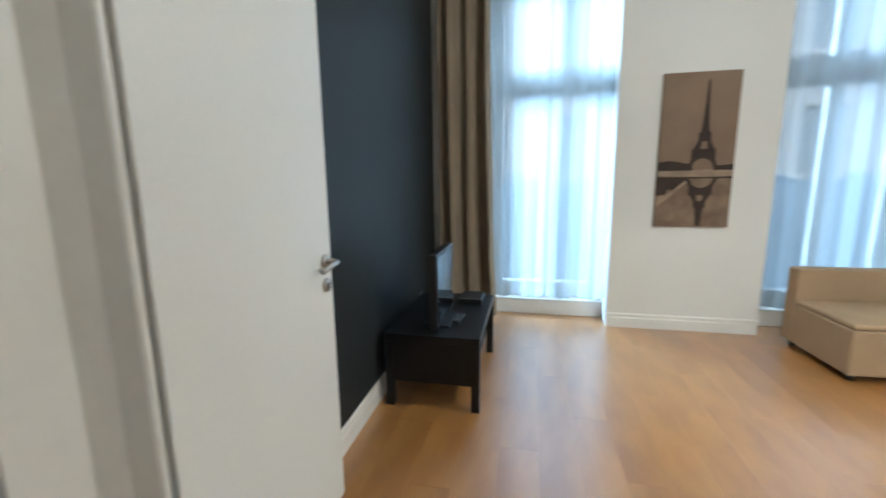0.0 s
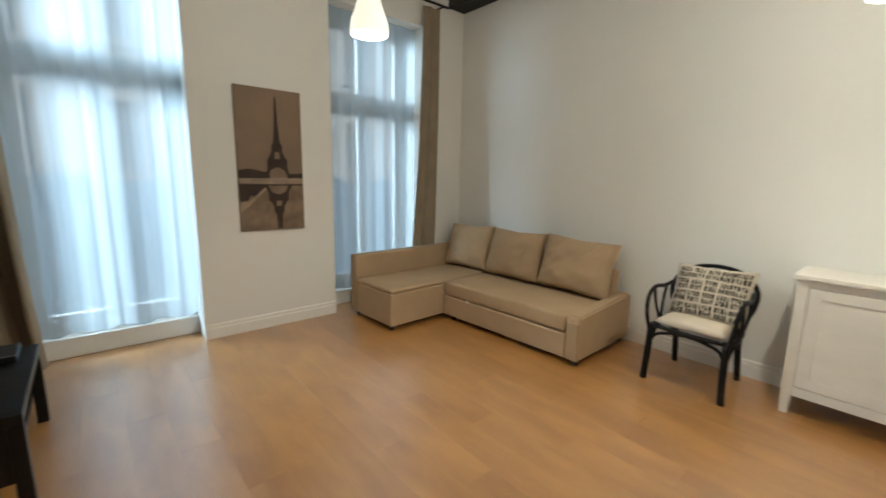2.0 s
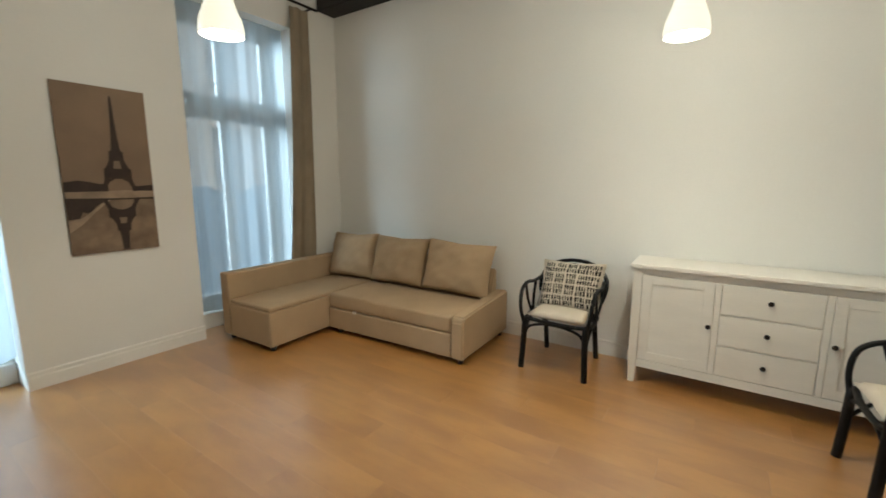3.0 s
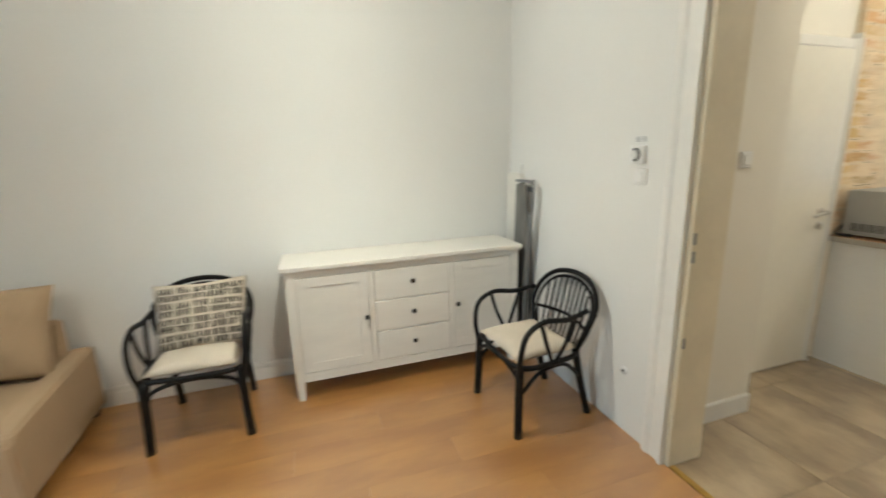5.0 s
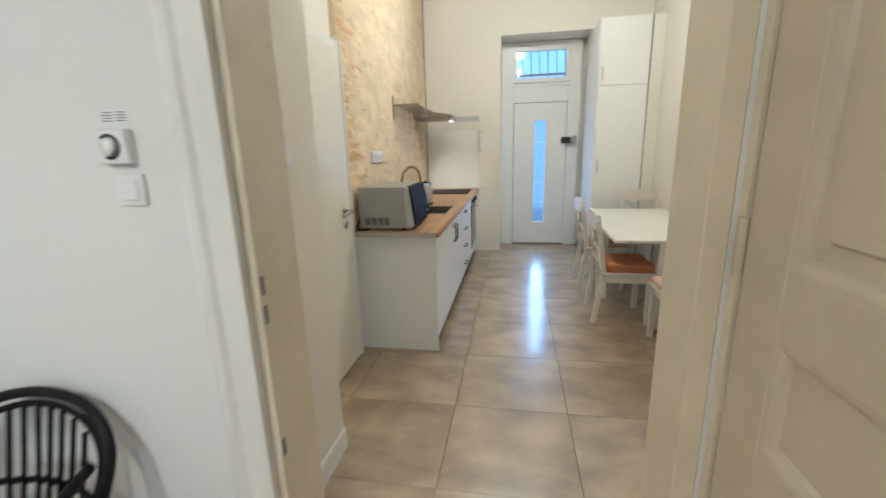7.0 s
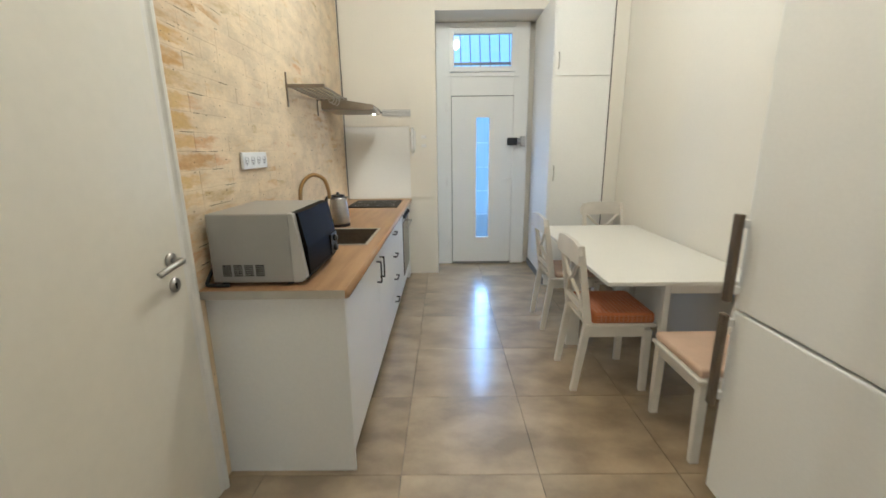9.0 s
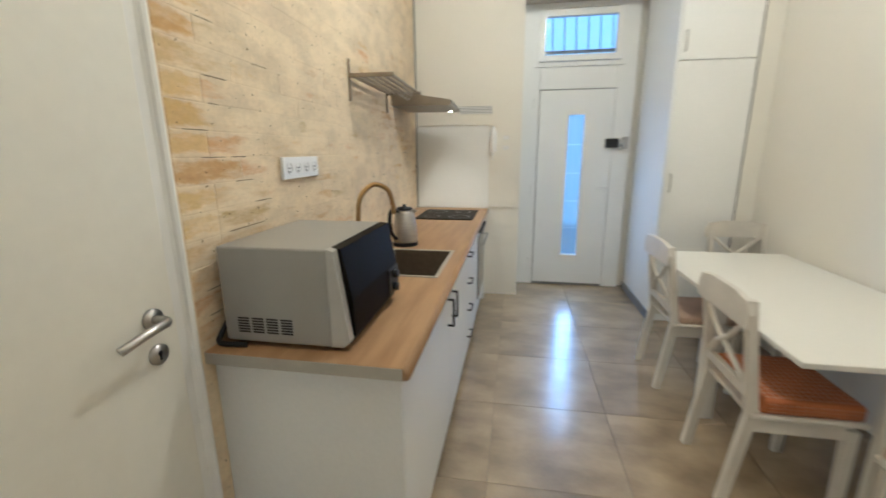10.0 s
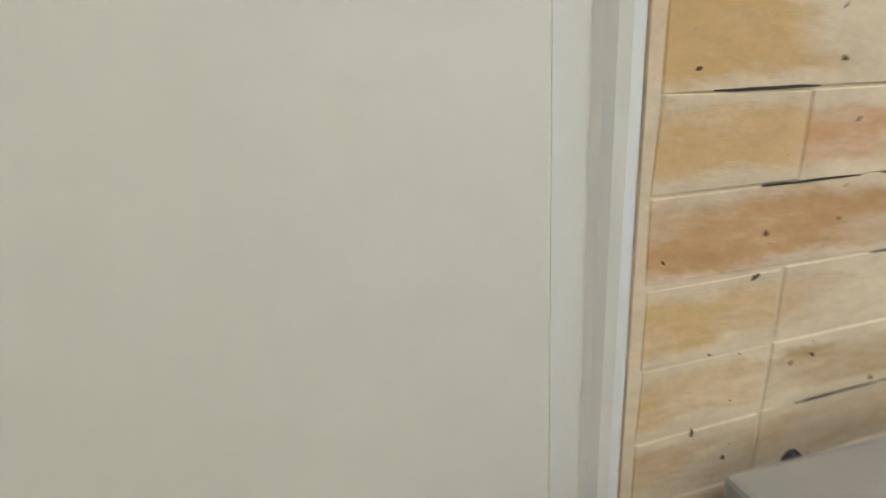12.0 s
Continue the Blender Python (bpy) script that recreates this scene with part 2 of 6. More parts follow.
def lime_brick(name, bias, tones):
    """Worn brick under a brushed lime wash that thickens along the bed joints and away from the door frame."""
    m = bpy.data.materials.new(name)
    m.use_nodes = True
    t = m.node_tree
    b = t.nodes["Principled BSDF"]
    b.inputs["Roughness"].default_value, b.inputs["Specular IOR Level"].default_value = 0.93, 0.2

    def math_node(op, x, y=0.0, z=0.0):
        n = t.nodes.new("ShaderNodeMath")
        n.operation = op
        for k, v in enumerate((x, y, z)):
            if isinstance(v, (int, float)):
                n.inputs[k].default_value = v
            else:
                t.links.new(v, n.inputs[k])
        return n.outputs[0]

    def span(v, a, c, lo, hi):
        n = t.nodes.new("ShaderNodeMapRange")
        for k, q in zip((1, 2, 3, 4), (a, c, lo, hi)):
            n.inputs[k].default_value = q
        t.links.new(v, n.inputs[0])
        return n.outputs[0]

    def cloud(scale, detail, stretch, rough=0.6, shift=0.0):
        mp, n = t.nodes.new("ShaderNodeMapping"), t.nodes.new("ShaderNodeTexNoise")
        mp.inputs["Scale"].default_value, mp.inputs["Location"].default_value = stretch, (shift, shift, shift)
        t.links.new(geo.outputs["Position"], mp.inputs[0])
        t.links.new(mp.outputs[0], n.inputs["Vector"])
        n.inputs["Scale"].default_value, n.inputs["Detail"].default_value, n.inputs["Roughness"].default_value = scale, detail, rough
        return n.outputs[0]

    def blend(f, x, y):
        n = t.nodes.new("ShaderNodeMix")
        n.data_type = "RGBA"
        if isinstance(f, float):
            n.inputs[0].default_value = f
        else:
            t.links.new(f, n.inputs[0])
        for k, v in ((6, x), (7, y)):
            if isinstance(v, tuple):
                n.inputs[k].default_value = (*v, 1)
            else:
                t.links.new(v, n.inputs[k])
        return n.outputs[2]

    geo, who, sx = t.nodes.new("ShaderNodeNewGeometry"), t.nodes.new("ShaderNodeObjectInfo"), t.nodes.new("ShaderNodeSeparateXYZ")
    t.links.new(geo.outputs["Position"], sx.inputs[0])
    big = cloud(2.6, 3, (1, 0.7, 1.3))
    mid = cloud(11.0, 9, (1, 0.45, 1.6), 0.68)
    fine = cloud(70.0, 6, (1, 0.7, 1.2), 0.6)
    # ragged lime along the bed joints
    level = math_node("MULTIPLY_ADD", math_node("SUBTRACT", cloud(17.0, 6, (1, 0.55, 1), 0.65, 4.0), 0.5), 0.050, math_node("ADD", sx.outputs[2], 100 * CH - 1.53))
    joint = span(math_node("PINGPONG", level, CH / 2), 0.000, 0.017, 0.21, 0.0)
    away = span(sx.outputs[1], -1.40, -1.85, 0.0, 0.15)
    lime = math_node("ADD", math_node("ADD", math_node("MULTIPLY_ADD", big, 0.55, math_node("MULTIPLY", mid, 0.55)), joint), math_node("ADD", away, bias + 0.02))
    mask = span(lime, 0.535, 0.685, 0.0, 0.92)
    ramp = t.nodes.new("ShaderNodeValToRGB")
    ramp.color_ramp.elements[0].color, ramp.color_ramp.elements[1].color = (*tones[0], 1), (*tones[-1], 1)
    for k, c in enumerate(tones[1:-1]):
        e = ramp.color_ramp.elements.new((k + 1) / (len(tones) - 1))
        e.color = (*c, 1)
    t.links.new(math_node("FRACT", math_node("ADD", who.outputs["Random"], geo.outputs["Random Per Island"])), ramp.inputs[0])
    fired = blend(span(mid, 0.40, 0.62, 0.0, 0.45), ramp.outputs[0], (0.72, 0.51, 0.29))
    chalk = blend(span(cloud(7.0, 6, (1, 0.6, 1.3), 0.6, 9.0), 0.42, 0.62, 0.0, 1.0), (0.80, 0.665, 0.475), (0.66, 0.55, 0.40))
    face = blend(span(cloud(5.0, 5, (1, 0.8, 1.6), 0.65, 2.0), 0.54, 0.70, 0.0, 0.35), blend(mask, fired, chalk), (0.60, 0.46, 0.30))
    # small dark pits
    wob = t.nodes.new("ShaderNodeTexNoise")
    wob.inputs["Scale"].default_value, wob.inputs["Detail"].default_value = 60.0, 3
    t.links.new(geo.outputs["Position"], wob.inputs["Vector"])
    flat_co = t.nodes.new("ShaderNodeCombineXYZ")
    t.links.new(sx.outputs[1], flat_co.inputs[0])
    t.links.new(sx.outputs[2], flat_co.inputs[1])
    wmix, vor, sep = t.nodes.new("ShaderNodeVectorMath"), t.nodes.new("ShaderNodeTexVoronoi"), t.nodes.new("ShaderNodeSeparateColor")
    wmix.operation = "MULTIPLY_ADD"
    wmix.inputs[1].default_value = (0.022, 0.016, 0)
    t.links.new(wob.outputs["Color"], wmix.inputs[0])
    t.links.new(flat_co.outputs[0], wmix.inputs[2])
    vor.voronoi_dimensions = "2D"
    vor.inputs["Scale"].default_value = 21.0
    t.links.new(wmix.outputs[0], vor.inputs["Vector"])
    t.links.new(vor.outputs["Color"], sep.inputs[0])
    size = math_node("MULTIPLY", sep.outputs[1], 0.068)
    open_pit = math_node("LESS_THAN", vor.outputs["Distance"], size)
    pit = math_node("MULTIPLY", open_pit, math_node("GREATER_THAN", sep.outputs[0], 0.42))
    face = blend(pit, face, (0.10, 0.06, 0.03))
    hs = t.nodes.new("ShaderNodeHueSaturation")
    t.links.new(face, hs.inputs["Color"])
    t.links.new(span(fine, 0.3, 0.7, 0.93, 1.06), hs.inputs["Value"])
    t.links.new(hs.outputs[0], b.inputs["Base Color"])
    bp = t.nodes.new("ShaderNodeBump")
    bp.inputs["Strength"].default_value, bp.inputs["Distance"].default_value = 0.5, 0.003
    t.links.new(math_node("SUBTRACT", math_node("MULTIPLY_ADD", mask, 0.5, math_node("MULTIPLY_ADD", fine, 0.5, mid)), pit), bp.inputs["Height"])
    t.links.new(bp.outputs[0], b.inputs["Normal"])
    return m


BRICK_TONES = [(0.57, 0.36, 0.14), (0.68, 0.49, 0.24), (0.60, 0.29, 0.14), (0.45, 0.33, 0.15), (0.63, 0.36, 0.19), (0.55, 0.43, 0.25), (0.64, 0.42, 0.19), (0.52, 0.29, 0.12), (0.67, 0.52, 0.32)]
M_BRICK = lime_brick("pale ochre limewashed brick", 0.0, BRICK_TONES)
M_MORTAR = lime_brick("pale limewashed mortar", 0.10, [(0.70, 0.55, 0.36), (0.74, 0.58, 0.40)])

# ---- building helpers ----


def box(bm, x0, y0, z0, x1, y1, z1, bev=0.0, seg=2):
    r = bmesh.ops.create_cube(bm, size=1, matrix=Matrix.LocRotScale(((x0 + x1) / 2, (y0 + y1) / 2, (z0 + z1) / 2), None, (abs(x1 - x0), abs(y1 - y0), abs(z1 - z0))))
    if bev:
        es = list({e for v in r["verts"] for e in v.link_edges})
        bmesh.ops.bevel(bm, geom=es, offset=bev, segments=seg, profile=0.5, affect="EDGES")
    return bm


def cyl(bm, p, q, r, r2=None, seg=14):
    p, q = Vector(p), Vector(q)
    d = q - p
    m = Matrix.Translation((p + q) / 2) @ d.to_track_quat("Z", "Y").to_matrix().to_4x4()
    bmesh.ops.create_cone(bm, cap_ends=True, segments=seg, radius1=r, radius2=r if r2 is None else r2, depth=d.length, matrix=m)
    return bm


def smooth_path(points, n=6):
    """Catmull-Rom curve through the points."""
    p = [Vector(q) for q in points]
    p = [p[0] * 2 - p[1]] + p + [p[-1] * 2 - p[-2]]
    out = []
    for i in range(1, len(p) - 2):
        for k in range(n):
            u = k / n
            a, b, c, d = p[i - 1:i + 3]
            out.append(0.5 * (2 * b + (c - a) * u + (2 * a - 5 * b + 4 * c - d) * u * u + (3 * b - a - 3 * c + d) * u ** 3))
    return out + [p[-2]]


def tube(bm, points, r, n=6, seg=10, r2=None):
    """A round rod along a smooth curve."""
    pts = smooth_path(points, n) if n > 1 else [Vector(q) for q in points]
    rings, side = [], None
    for i, p in enumerate(pts):
        d = (pts[min(i + 1, len(pts) - 1)] - pts[max(i - 1, 0)]).normalized()
        if side is None:
            side = d.orthogonal().normalized()
        side = (side - d * side.dot(d)).normalized()
        up = d.cross(side)
        rad = r if r2 is None else r + (r2 - r) * i / (len(pts) - 1)
        rings.append([bm.verts.new(p + (side * math.cos(a) + up * math.sin(a)) * rad) for a in [2 * math.pi * k / seg for k in range(seg)]])
    for a, b in zip(rings, rings[1:]):
        for k in range(seg):
            bm.faces.new((a[k], a[(k + 1) % seg], b[(k + 1) % seg], b[k]))
    bm.faces.new(rings[0][::-1])
    bm.faces.new(rings[-1])
    return bm


def prism(bm, outline, axis, lo, hi):
    """An outline in two coordinates pushed out along an axis."""
    def at(u, v, w):
        return {"x": (w, u, v), "y": (u, w, v), "z": (u, v, w)}[axis]
    a = [bm.verts.new(at(u, v, lo)) for u, v in outline]
    b = [bm.verts.new(at(u, v, hi)) for u, v in outline]
    bm.faces.new(a)
    bm.faces.new(b)
    for i in range(len(a)):
        j = (i + 1) % len(a)
        bm.faces.new((a[i], a[j], b[j], b[i]))
    bmesh.ops.recalc_face_normals(bm, faces=bm.faces[:])
    return bm


def lathe(bm, profile, at=(0, 0, 0), seg=28):
    rings = []
    for r, z in profile:
        rings.append([bm.verts.new((at[0] + r * math.cos(2 * math.pi * k / seg), at[1] + r * math.sin(2 * math.pi * k / seg), at[2] + z)) for k in range(seg)])
    for a, b in zip(rings, rings[1:]):
        for k in range(seg):
            bm.faces.new((a[k], a[(k + 1) % seg], b[(k + 1) % seg], b[k]))
    return bm


def pillow(bm, w, h, d, m, n=12, power=0.42, wrinkle=0.006, pinch=0.05, crease=0.0, seed=0):
    """A stuffed cushion: w wide, h high, d thick, at pose m."""
    grid = {}
    for s in (1, -1):
        for i in range(n + 1):
            for j in range(n + 1):
                u, v = 2 * i / n - 1, 2 * j / n - 1
                if s < 0 and (abs(u) == 1 or abs(v) == 1):
                    grid[s, i, j] = grid[1, i, j]
                    continue
                puff = ((1 - u * u) * (1 - v * v)) ** power
                pin = 1 - pinch * (1 - abs(u)) * abs(v) - pinch * (1 - abs(v)) * abs(u)
                k = noise.noise(Vector((u * 2.3 + w * 7, v * 2.3 + h * 5, s + seed * 3)))
                if crease:
                    # folds running in from the corners
                    k += crease * noise.noise(Vector((u * 6 + v * 3.5, (v - u) * 1.6, seed * 5 + s))) * (0.35 + abs(u * v) ** 0.5)
                grid[s, i, j] = bm.verts.new(m @ Vector((u * w / 2 * pin, s * d / 2 * puff + wrinkle * k * puff, v * h / 2 * pin)))
        for i in range(n):
            for j in range(n):
                q = [grid[s, i, j], grid[s, i + 1, j], grid[s, i + 1, j + 1], grid[s, i, j + 1]]
                bm.faces.new(q if s > 0 else q[::-1])
    bmesh.ops.recalc_face_normals(bm, faces=bm.faces[:])
    return bm


def mesh_of(name, bm, material, smooth=False):
    me = bpy.data.meshes.new(name)
    bm.to_mesh(me)
    bm.free()
    me.materials.append(material)
    if smooth:
        for p in me.polygons:
            p.use_smooth = True
    return me


def part(name, bm, material, parent=None, label="", smooth=False):
    ob = new(name, mesh_of(name, bm, material, smooth))
    if parent:
        ob.parent = parent
    if label:
        ob["label"] = label
    return ob


def thing(name, m, label, category, group=""):
    ob = new(name)
    ob.empty_display_size = 0.1
    ob.matrix_basis = m
    return tagged(ob, label, category, group)


def setting(name, bm, material, label, category, smooth=False):
    return tagged(part(name, bm, material, None, "", smooth), label, category, kind="structure")


B = bmesh.new

# ---- walls, floors, ceilings ----
H1, H2 = 3.55, 3.35
WX0, WX1, WY0, WY1 = 1.72, 6.20, 0.415, 5.53
BR = 5.06
KX0 = 2.28
bm = B()
box(bm, WX0 - 0.12, WY0 - 0.1, -0.12, WX1 + 0.25, WY1 + 0.60, -0.012)
setting("floor_living", bm, M_GAP, "oak laminate floor with fine dark joints", "floor")
bm = B()
box(bm, KX0 - 0.1, -5.35, -0.12, BR + 0.3, WY0 - 0.1, -0.012)
setting("floor_kitchen", bm, M_GROUT, "beige stone-look tile floor with grey grout", "floor")
bm = B()
box(bm, WX1, WY0 - 0.5, 0, WX1 + 0.25, WY1 + 0.6, H1)
setting("wall_east", bm, M_WALL, "plain white painted living room wall", "wall")
bm = B()
box(bm, WX0 - 0.25, 2.26, 0, WX0, WY1 + 0.6, H1)
setting("wall_west_black", bm, M_BLACK, "matt black painted accent wall", "wall")
bm = B()
box(bm, WX0 - 0.25, WY0 - 0.5, 0, WX0, 1.30, H1)
box(bm, WX0 - 0.25, 1.30, 2.12, WX0, 2.26, H1)
setting("wall_west", bm, M_WALL, "white painted wall round an open doorway", "wall")
# window wall with two deep openings
WIN = ((2.20, 3.29), (4.49, 5.60))
bm = B()
for a, b in ((WX0, 2.20), (3.29, 4.49), (5.60, WX1)):
    box(bm, a, WY1, 0, b, WY1 + 0.55, H1)
for a, b in WIN:
    box(bm, a, WY1, 3.02, b, WY1 + 0.55, H1)
setting("wall_north", bm, M_WALL, "white painted window wall with deep reveals", "wall")
# wall to the kitchen with the doorway
DX0, DX1, DTOP = 3.515, 4.59, 2.55
bm = B()
box(bm, WX0, WY0 - 0.2, 0, DX0 - 0.02, WY0, H1)
box(bm, DX1 + 0.02, WY0 - 0.2, 0, WX1, WY0, H1)
box(bm, DX0 - 0.02, WY0 - 0.2, DTOP + 0.02, DX1 + 0.02, WY0, H1)
setting("wall_south", bm, M_WALL, "white painted wall with a doorway to the kitchen", "wall")
# deep reveal on the kitchen side
bm = B()
box(bm, 4.755, -0.37, 0, BR + 0.3, WY0 - 0.2, H2)
box(bm, KX0 - 0.2, -0.37, 0, 3.315, WY0 - 0.2, H2)
box(bm, 3.315, -0.37, 2.62, 4.755, WY0 - 0.2, H2)
setting("wall_reveal", bm, M_WALLK, "cream painted deep doorway reveal", "wall")
bm = B()
box(bm, BR + 0.02, -0.46, 0, BR + 0.3, -0.37, H2)
box(bm, BR + 0.02, -1.375, 2.14, BR + 0.3, -0.46, H2)
setting("wall_kitchen_door", bm, M_WALLK, "cream painted wall round the kitchen side door", "wall")
# the brick wall stands two degrees out of square
SKEW = pose(5.058, -1.75, 0, 0, 0, 2.1) @ pose(-5.058, 1.75, 0)
bm = B()
box(bm, BR - 0.0010, -4.75, 0, BR + 0.3, -1.375, H2)
setting("wall_kitchen_east", bm, M_MORTAR, "pale limewashed mortar behind exposed bricks", "wall").matrix_basis = SKEW
bm = B()
box(bm, KX0 - 0.25, -5.35, 0, KX0, -0.37, H2)
setting("wall_kitchen_west", bm, M_WALLK, "warm white painted kitchen wall", "wall")
NY, DY = -4.58, -5.03
bm = B()
box(bm, 4.13, -5.35, 0, BR + 0.3, NY, H2)
box(bm, KX0, -5.35, 2.86, 4.13, NY, H2)
setting("wall_kitchen_south", bm, M_WALLK, "white painted wall beside the entrance niche", "wall")
bm = B()
box(bm, WX0 - 0.25, WY0 - 0.5, H1, WX1 + 0.25, WY1 + 0.6, H1 + 0.15)
setting("ceiling_living", bm, M_CEIL, "white painted ceiling", "ceiling")
bm = B()
box(bm, KX0 - 0.25, -5.35, H2, BR + 0.3, WY0 - 0.2, H2 + 0.12)
setting("ceiling_kitchen", bm, M_CEIL, "white painted kitchen ceiling", "ceiling")
# closed hallway behind the open door
bm = B()
box(bm, -0.5, 0.2, 0, -0.4, 3.2, 2.7)
box(bm, -0.4, 0.2, 0, WX0 - 0.25, 0.3, 2.7)
box(bm, -0.4, 3.1, 0, WX0 - 0.25, 3.2, 2.7)
setting("wall_hall", bm, M_WALL, "plain white hallway walls", "wall")
bm = B()
box(bm, -0.5, 0.2, -0.12, WX0 - 0.12, 3.2, 0)
setting("floor_hall", bm, M_LAM, "wooden hallway floor", "floor")
bm = B()
box(bm, -0.5, 0.2, 2.7, WX0 - 0.25, 3.2, 2.8)
setting("ceiling_hall", bm, M_CEIL, "white hallway ceiling", "ceiling")


def skirting(name, run, x, y0, y1, face, label):
    """Skirting along a wall: run x or y; face: which way it stands out."""
    bm = B()
    out = [(0, 0), (0.016, 0), (0.016, 0.085), (0.011, 0.098), (0.011, 0.118), (0.005, 0.128), (0, 0.128)]
    if run == "y":
        prism(bm, [(x + face * u, v) for u, v in out], "y", y0, y1)
    else:
        prism(bm, [(x + face * u, v) for u, v in out], "x", y0, y1)
    return setting(name, bm, M_TRIM, label, "baseboard")


skirting("baseboard", "y", WX1, WY0, WY1, -1, "white moulded baseboard along the east wall")
skirting("baseboard", "y", WX0, 3.16, WY1, 1, "white moulded baseboard below the black wall")
skirting("baseboard", "x", WY1, 3.292, 4.488, -1, "white moulded baseboard below the picture")
skirting("baseboard", "x", WY1, 5.602, WX1 - 0.02, -1, "white moulded baseboard in the corner")
skirting("baseboard", "x", WY1, WX0 + 0.02, 2.198, -1, "white moulded baseboard behind the drape")

# ---- windows ----


def window(name, x0, x1):
    """A tall window with a fixed light above the transom, in its reveal."""
    w = new(name)
    w.matrix_basis = pose((x0 + x1) / 2, WY1 + 0.40, 0)
    tagged(w, "tall white casement window behind voile curtain", "window", kind="structure")
    h = (x1 - x0) / 2
    bm = B()
    for a, b, c, d in ((-h, 0.16, -h + 0.07, 3.02), (h - 0.07, 0.16, h, 3.02), (-h + 0.07, 2.95, h - 0.07, 3.02), (-h + 0.07, 0.16, h - 0.07, 0.24), (-h + 0.07, 2.10, h - 0.07, 2.22)):
        box(bm, a, -0.04, b, c, 0.04, d, 0.006)
    part("window_frame", bm, M_TRIM, w)
    for s in (-1, 1):
        for z0, z1 in ((0.24, 2.10), (2.22, 2.95)):
            a, b = sorted((s * 0.002, s * (h - 0.072)))
            bm = B()
            for q in ((a, z0, a + 0.05, z1), (b - 0.05, z0, b, z1), (a + 0.05, z0, b - 0.05, z0 + 0.06), (a + 0.05, z1 - 0.05, b - 0.05, z1)):
                box(bm, q[0], -0.03, q[1], q[2], 0.03, q[3], 0.004)
            sash = part("sash", bm, M_TRIM, w)
            bm = B()
            box(bm, a + 0.05, -0.004, z0 + 0.06, b - 0.05, 0.004, z1 - 0.05)
            pane = part("pane", bm, M_PANE, sash)
            pane.visible_shadow = False
    bm = B()
    box(bm, -h, -0.17, 0, h, 0.12, 0.155, 0.008)
    part("window_sill", bm, M_TRIM, w)
    return w


for i, (a, b) in enumerate(WIN):
    window("window_%d" % (i + 1), a, b)


def hanging(name, x0, x1, y, z0, z1, folds, depth, material, label, category, flare=0.0, seed=0, skew=0.0):
    """Cloth hanging in folds from z1 down to z0."""
    bm = B()
    nx, nz = folds * 10, 26
    rows = []
    for j in range(nz + 1):
        v = j / nz
        row = []
        for i in range(nx + 1):
            u = i / nx
            ph = u * folds * 2 * math.pi + 1.3 * noise.noise(Vector((u * folds * 0.7, v * 1.2, seed)))
            amp = depth * (0.55 + 0.6 * v) * (0.75 + 0.5 * noise.noise(Vector((u * folds * 0.5, seed, 3))))
            x = x0 + (x1 - x0) * u + skew * v * v * (1 - 0.3 * u) + flare * (u - 0.5) * v * v + 0.010 * noise.noise(Vector((u * 7, v * 3, seed + 5)))
            row.append(bm.verts.new((x, y + amp * math.sin(ph) + 0.25 * amp * math.sin(2.3 * ph + 1), z1 + (z0 - z1) * v + 0.012 * math.sin(ph * 0.5) * v)))
        rows.append(row)
    for a, b in zip(rows, rows[1:]):
        for i in range(nx):
            bm.faces.new((a[i], a[i + 1], b[i + 1], b[i]))
    return tagged(part(name, bm, material, None, "", True), label, category)


hanging("voile_curtain", 2.16, 3.36, WY1 + 0.16, 0.20, 3.18, 9, 0.012, M_SHEER, "sheer white voile curtain hanging before the window", "curtain", seed=1)
hanging("voile_curtain", 4.45, 5.64, WY1 + 0.16, 0.20, 3.18, 7, 0.016, M_SHEER, "sheer white voile curtain hanging before the window", "curtain", seed=2)
hanging("drape", 1.80, 2.24, WY1 - 0.13, 0.10, 3.22, 3, 0.065, M_DRAPE, "heavy taupe drape gathered beside the black wall", "curtain", flare=0.10, seed=3, skew=0.05)
hanging("drape", 5.56, 5.80, WY1 - 0.058, 0.12, 3.22, 2, 0.036, M_DRAPE, "heavy taupe drape gathered beside the window behind the sofa", "curtain", flare=0.05, seed=4, skew=-0.16)
for x0, x1 in ((1.76, 3.60), (4.2, 5.86)):
    r = thing("curtain_rail", pose((x0 + x1) / 2, WY1 - 0.12, 3.24), "dark metal curtain rail above the window", "curtain rail")
    bm = B()
    cyl(bm, (-(x1 - x0) / 2, 0, 0), ((x1 - x0) / 2, 0, 0), 0.013)
    part("rod", bm, M_KNOB, r)
    for s in (-1, 1):
        bm = B()
        cyl(bm, (s * (x1 - x0) * 0.46, 0, 0), (s * (x1 - x0) * 0.46, 0.12, 0), 0.01)
        part("bracket", bm, M_KNOB, r)

bm = B()
box(bm, 5.95, 0.6, 3.29, WX1, 5.52, H1, 0.01)
setting("ceiling_beam", bm, M_BEAM, "dark stained timber beam under the ceiling", "beam")

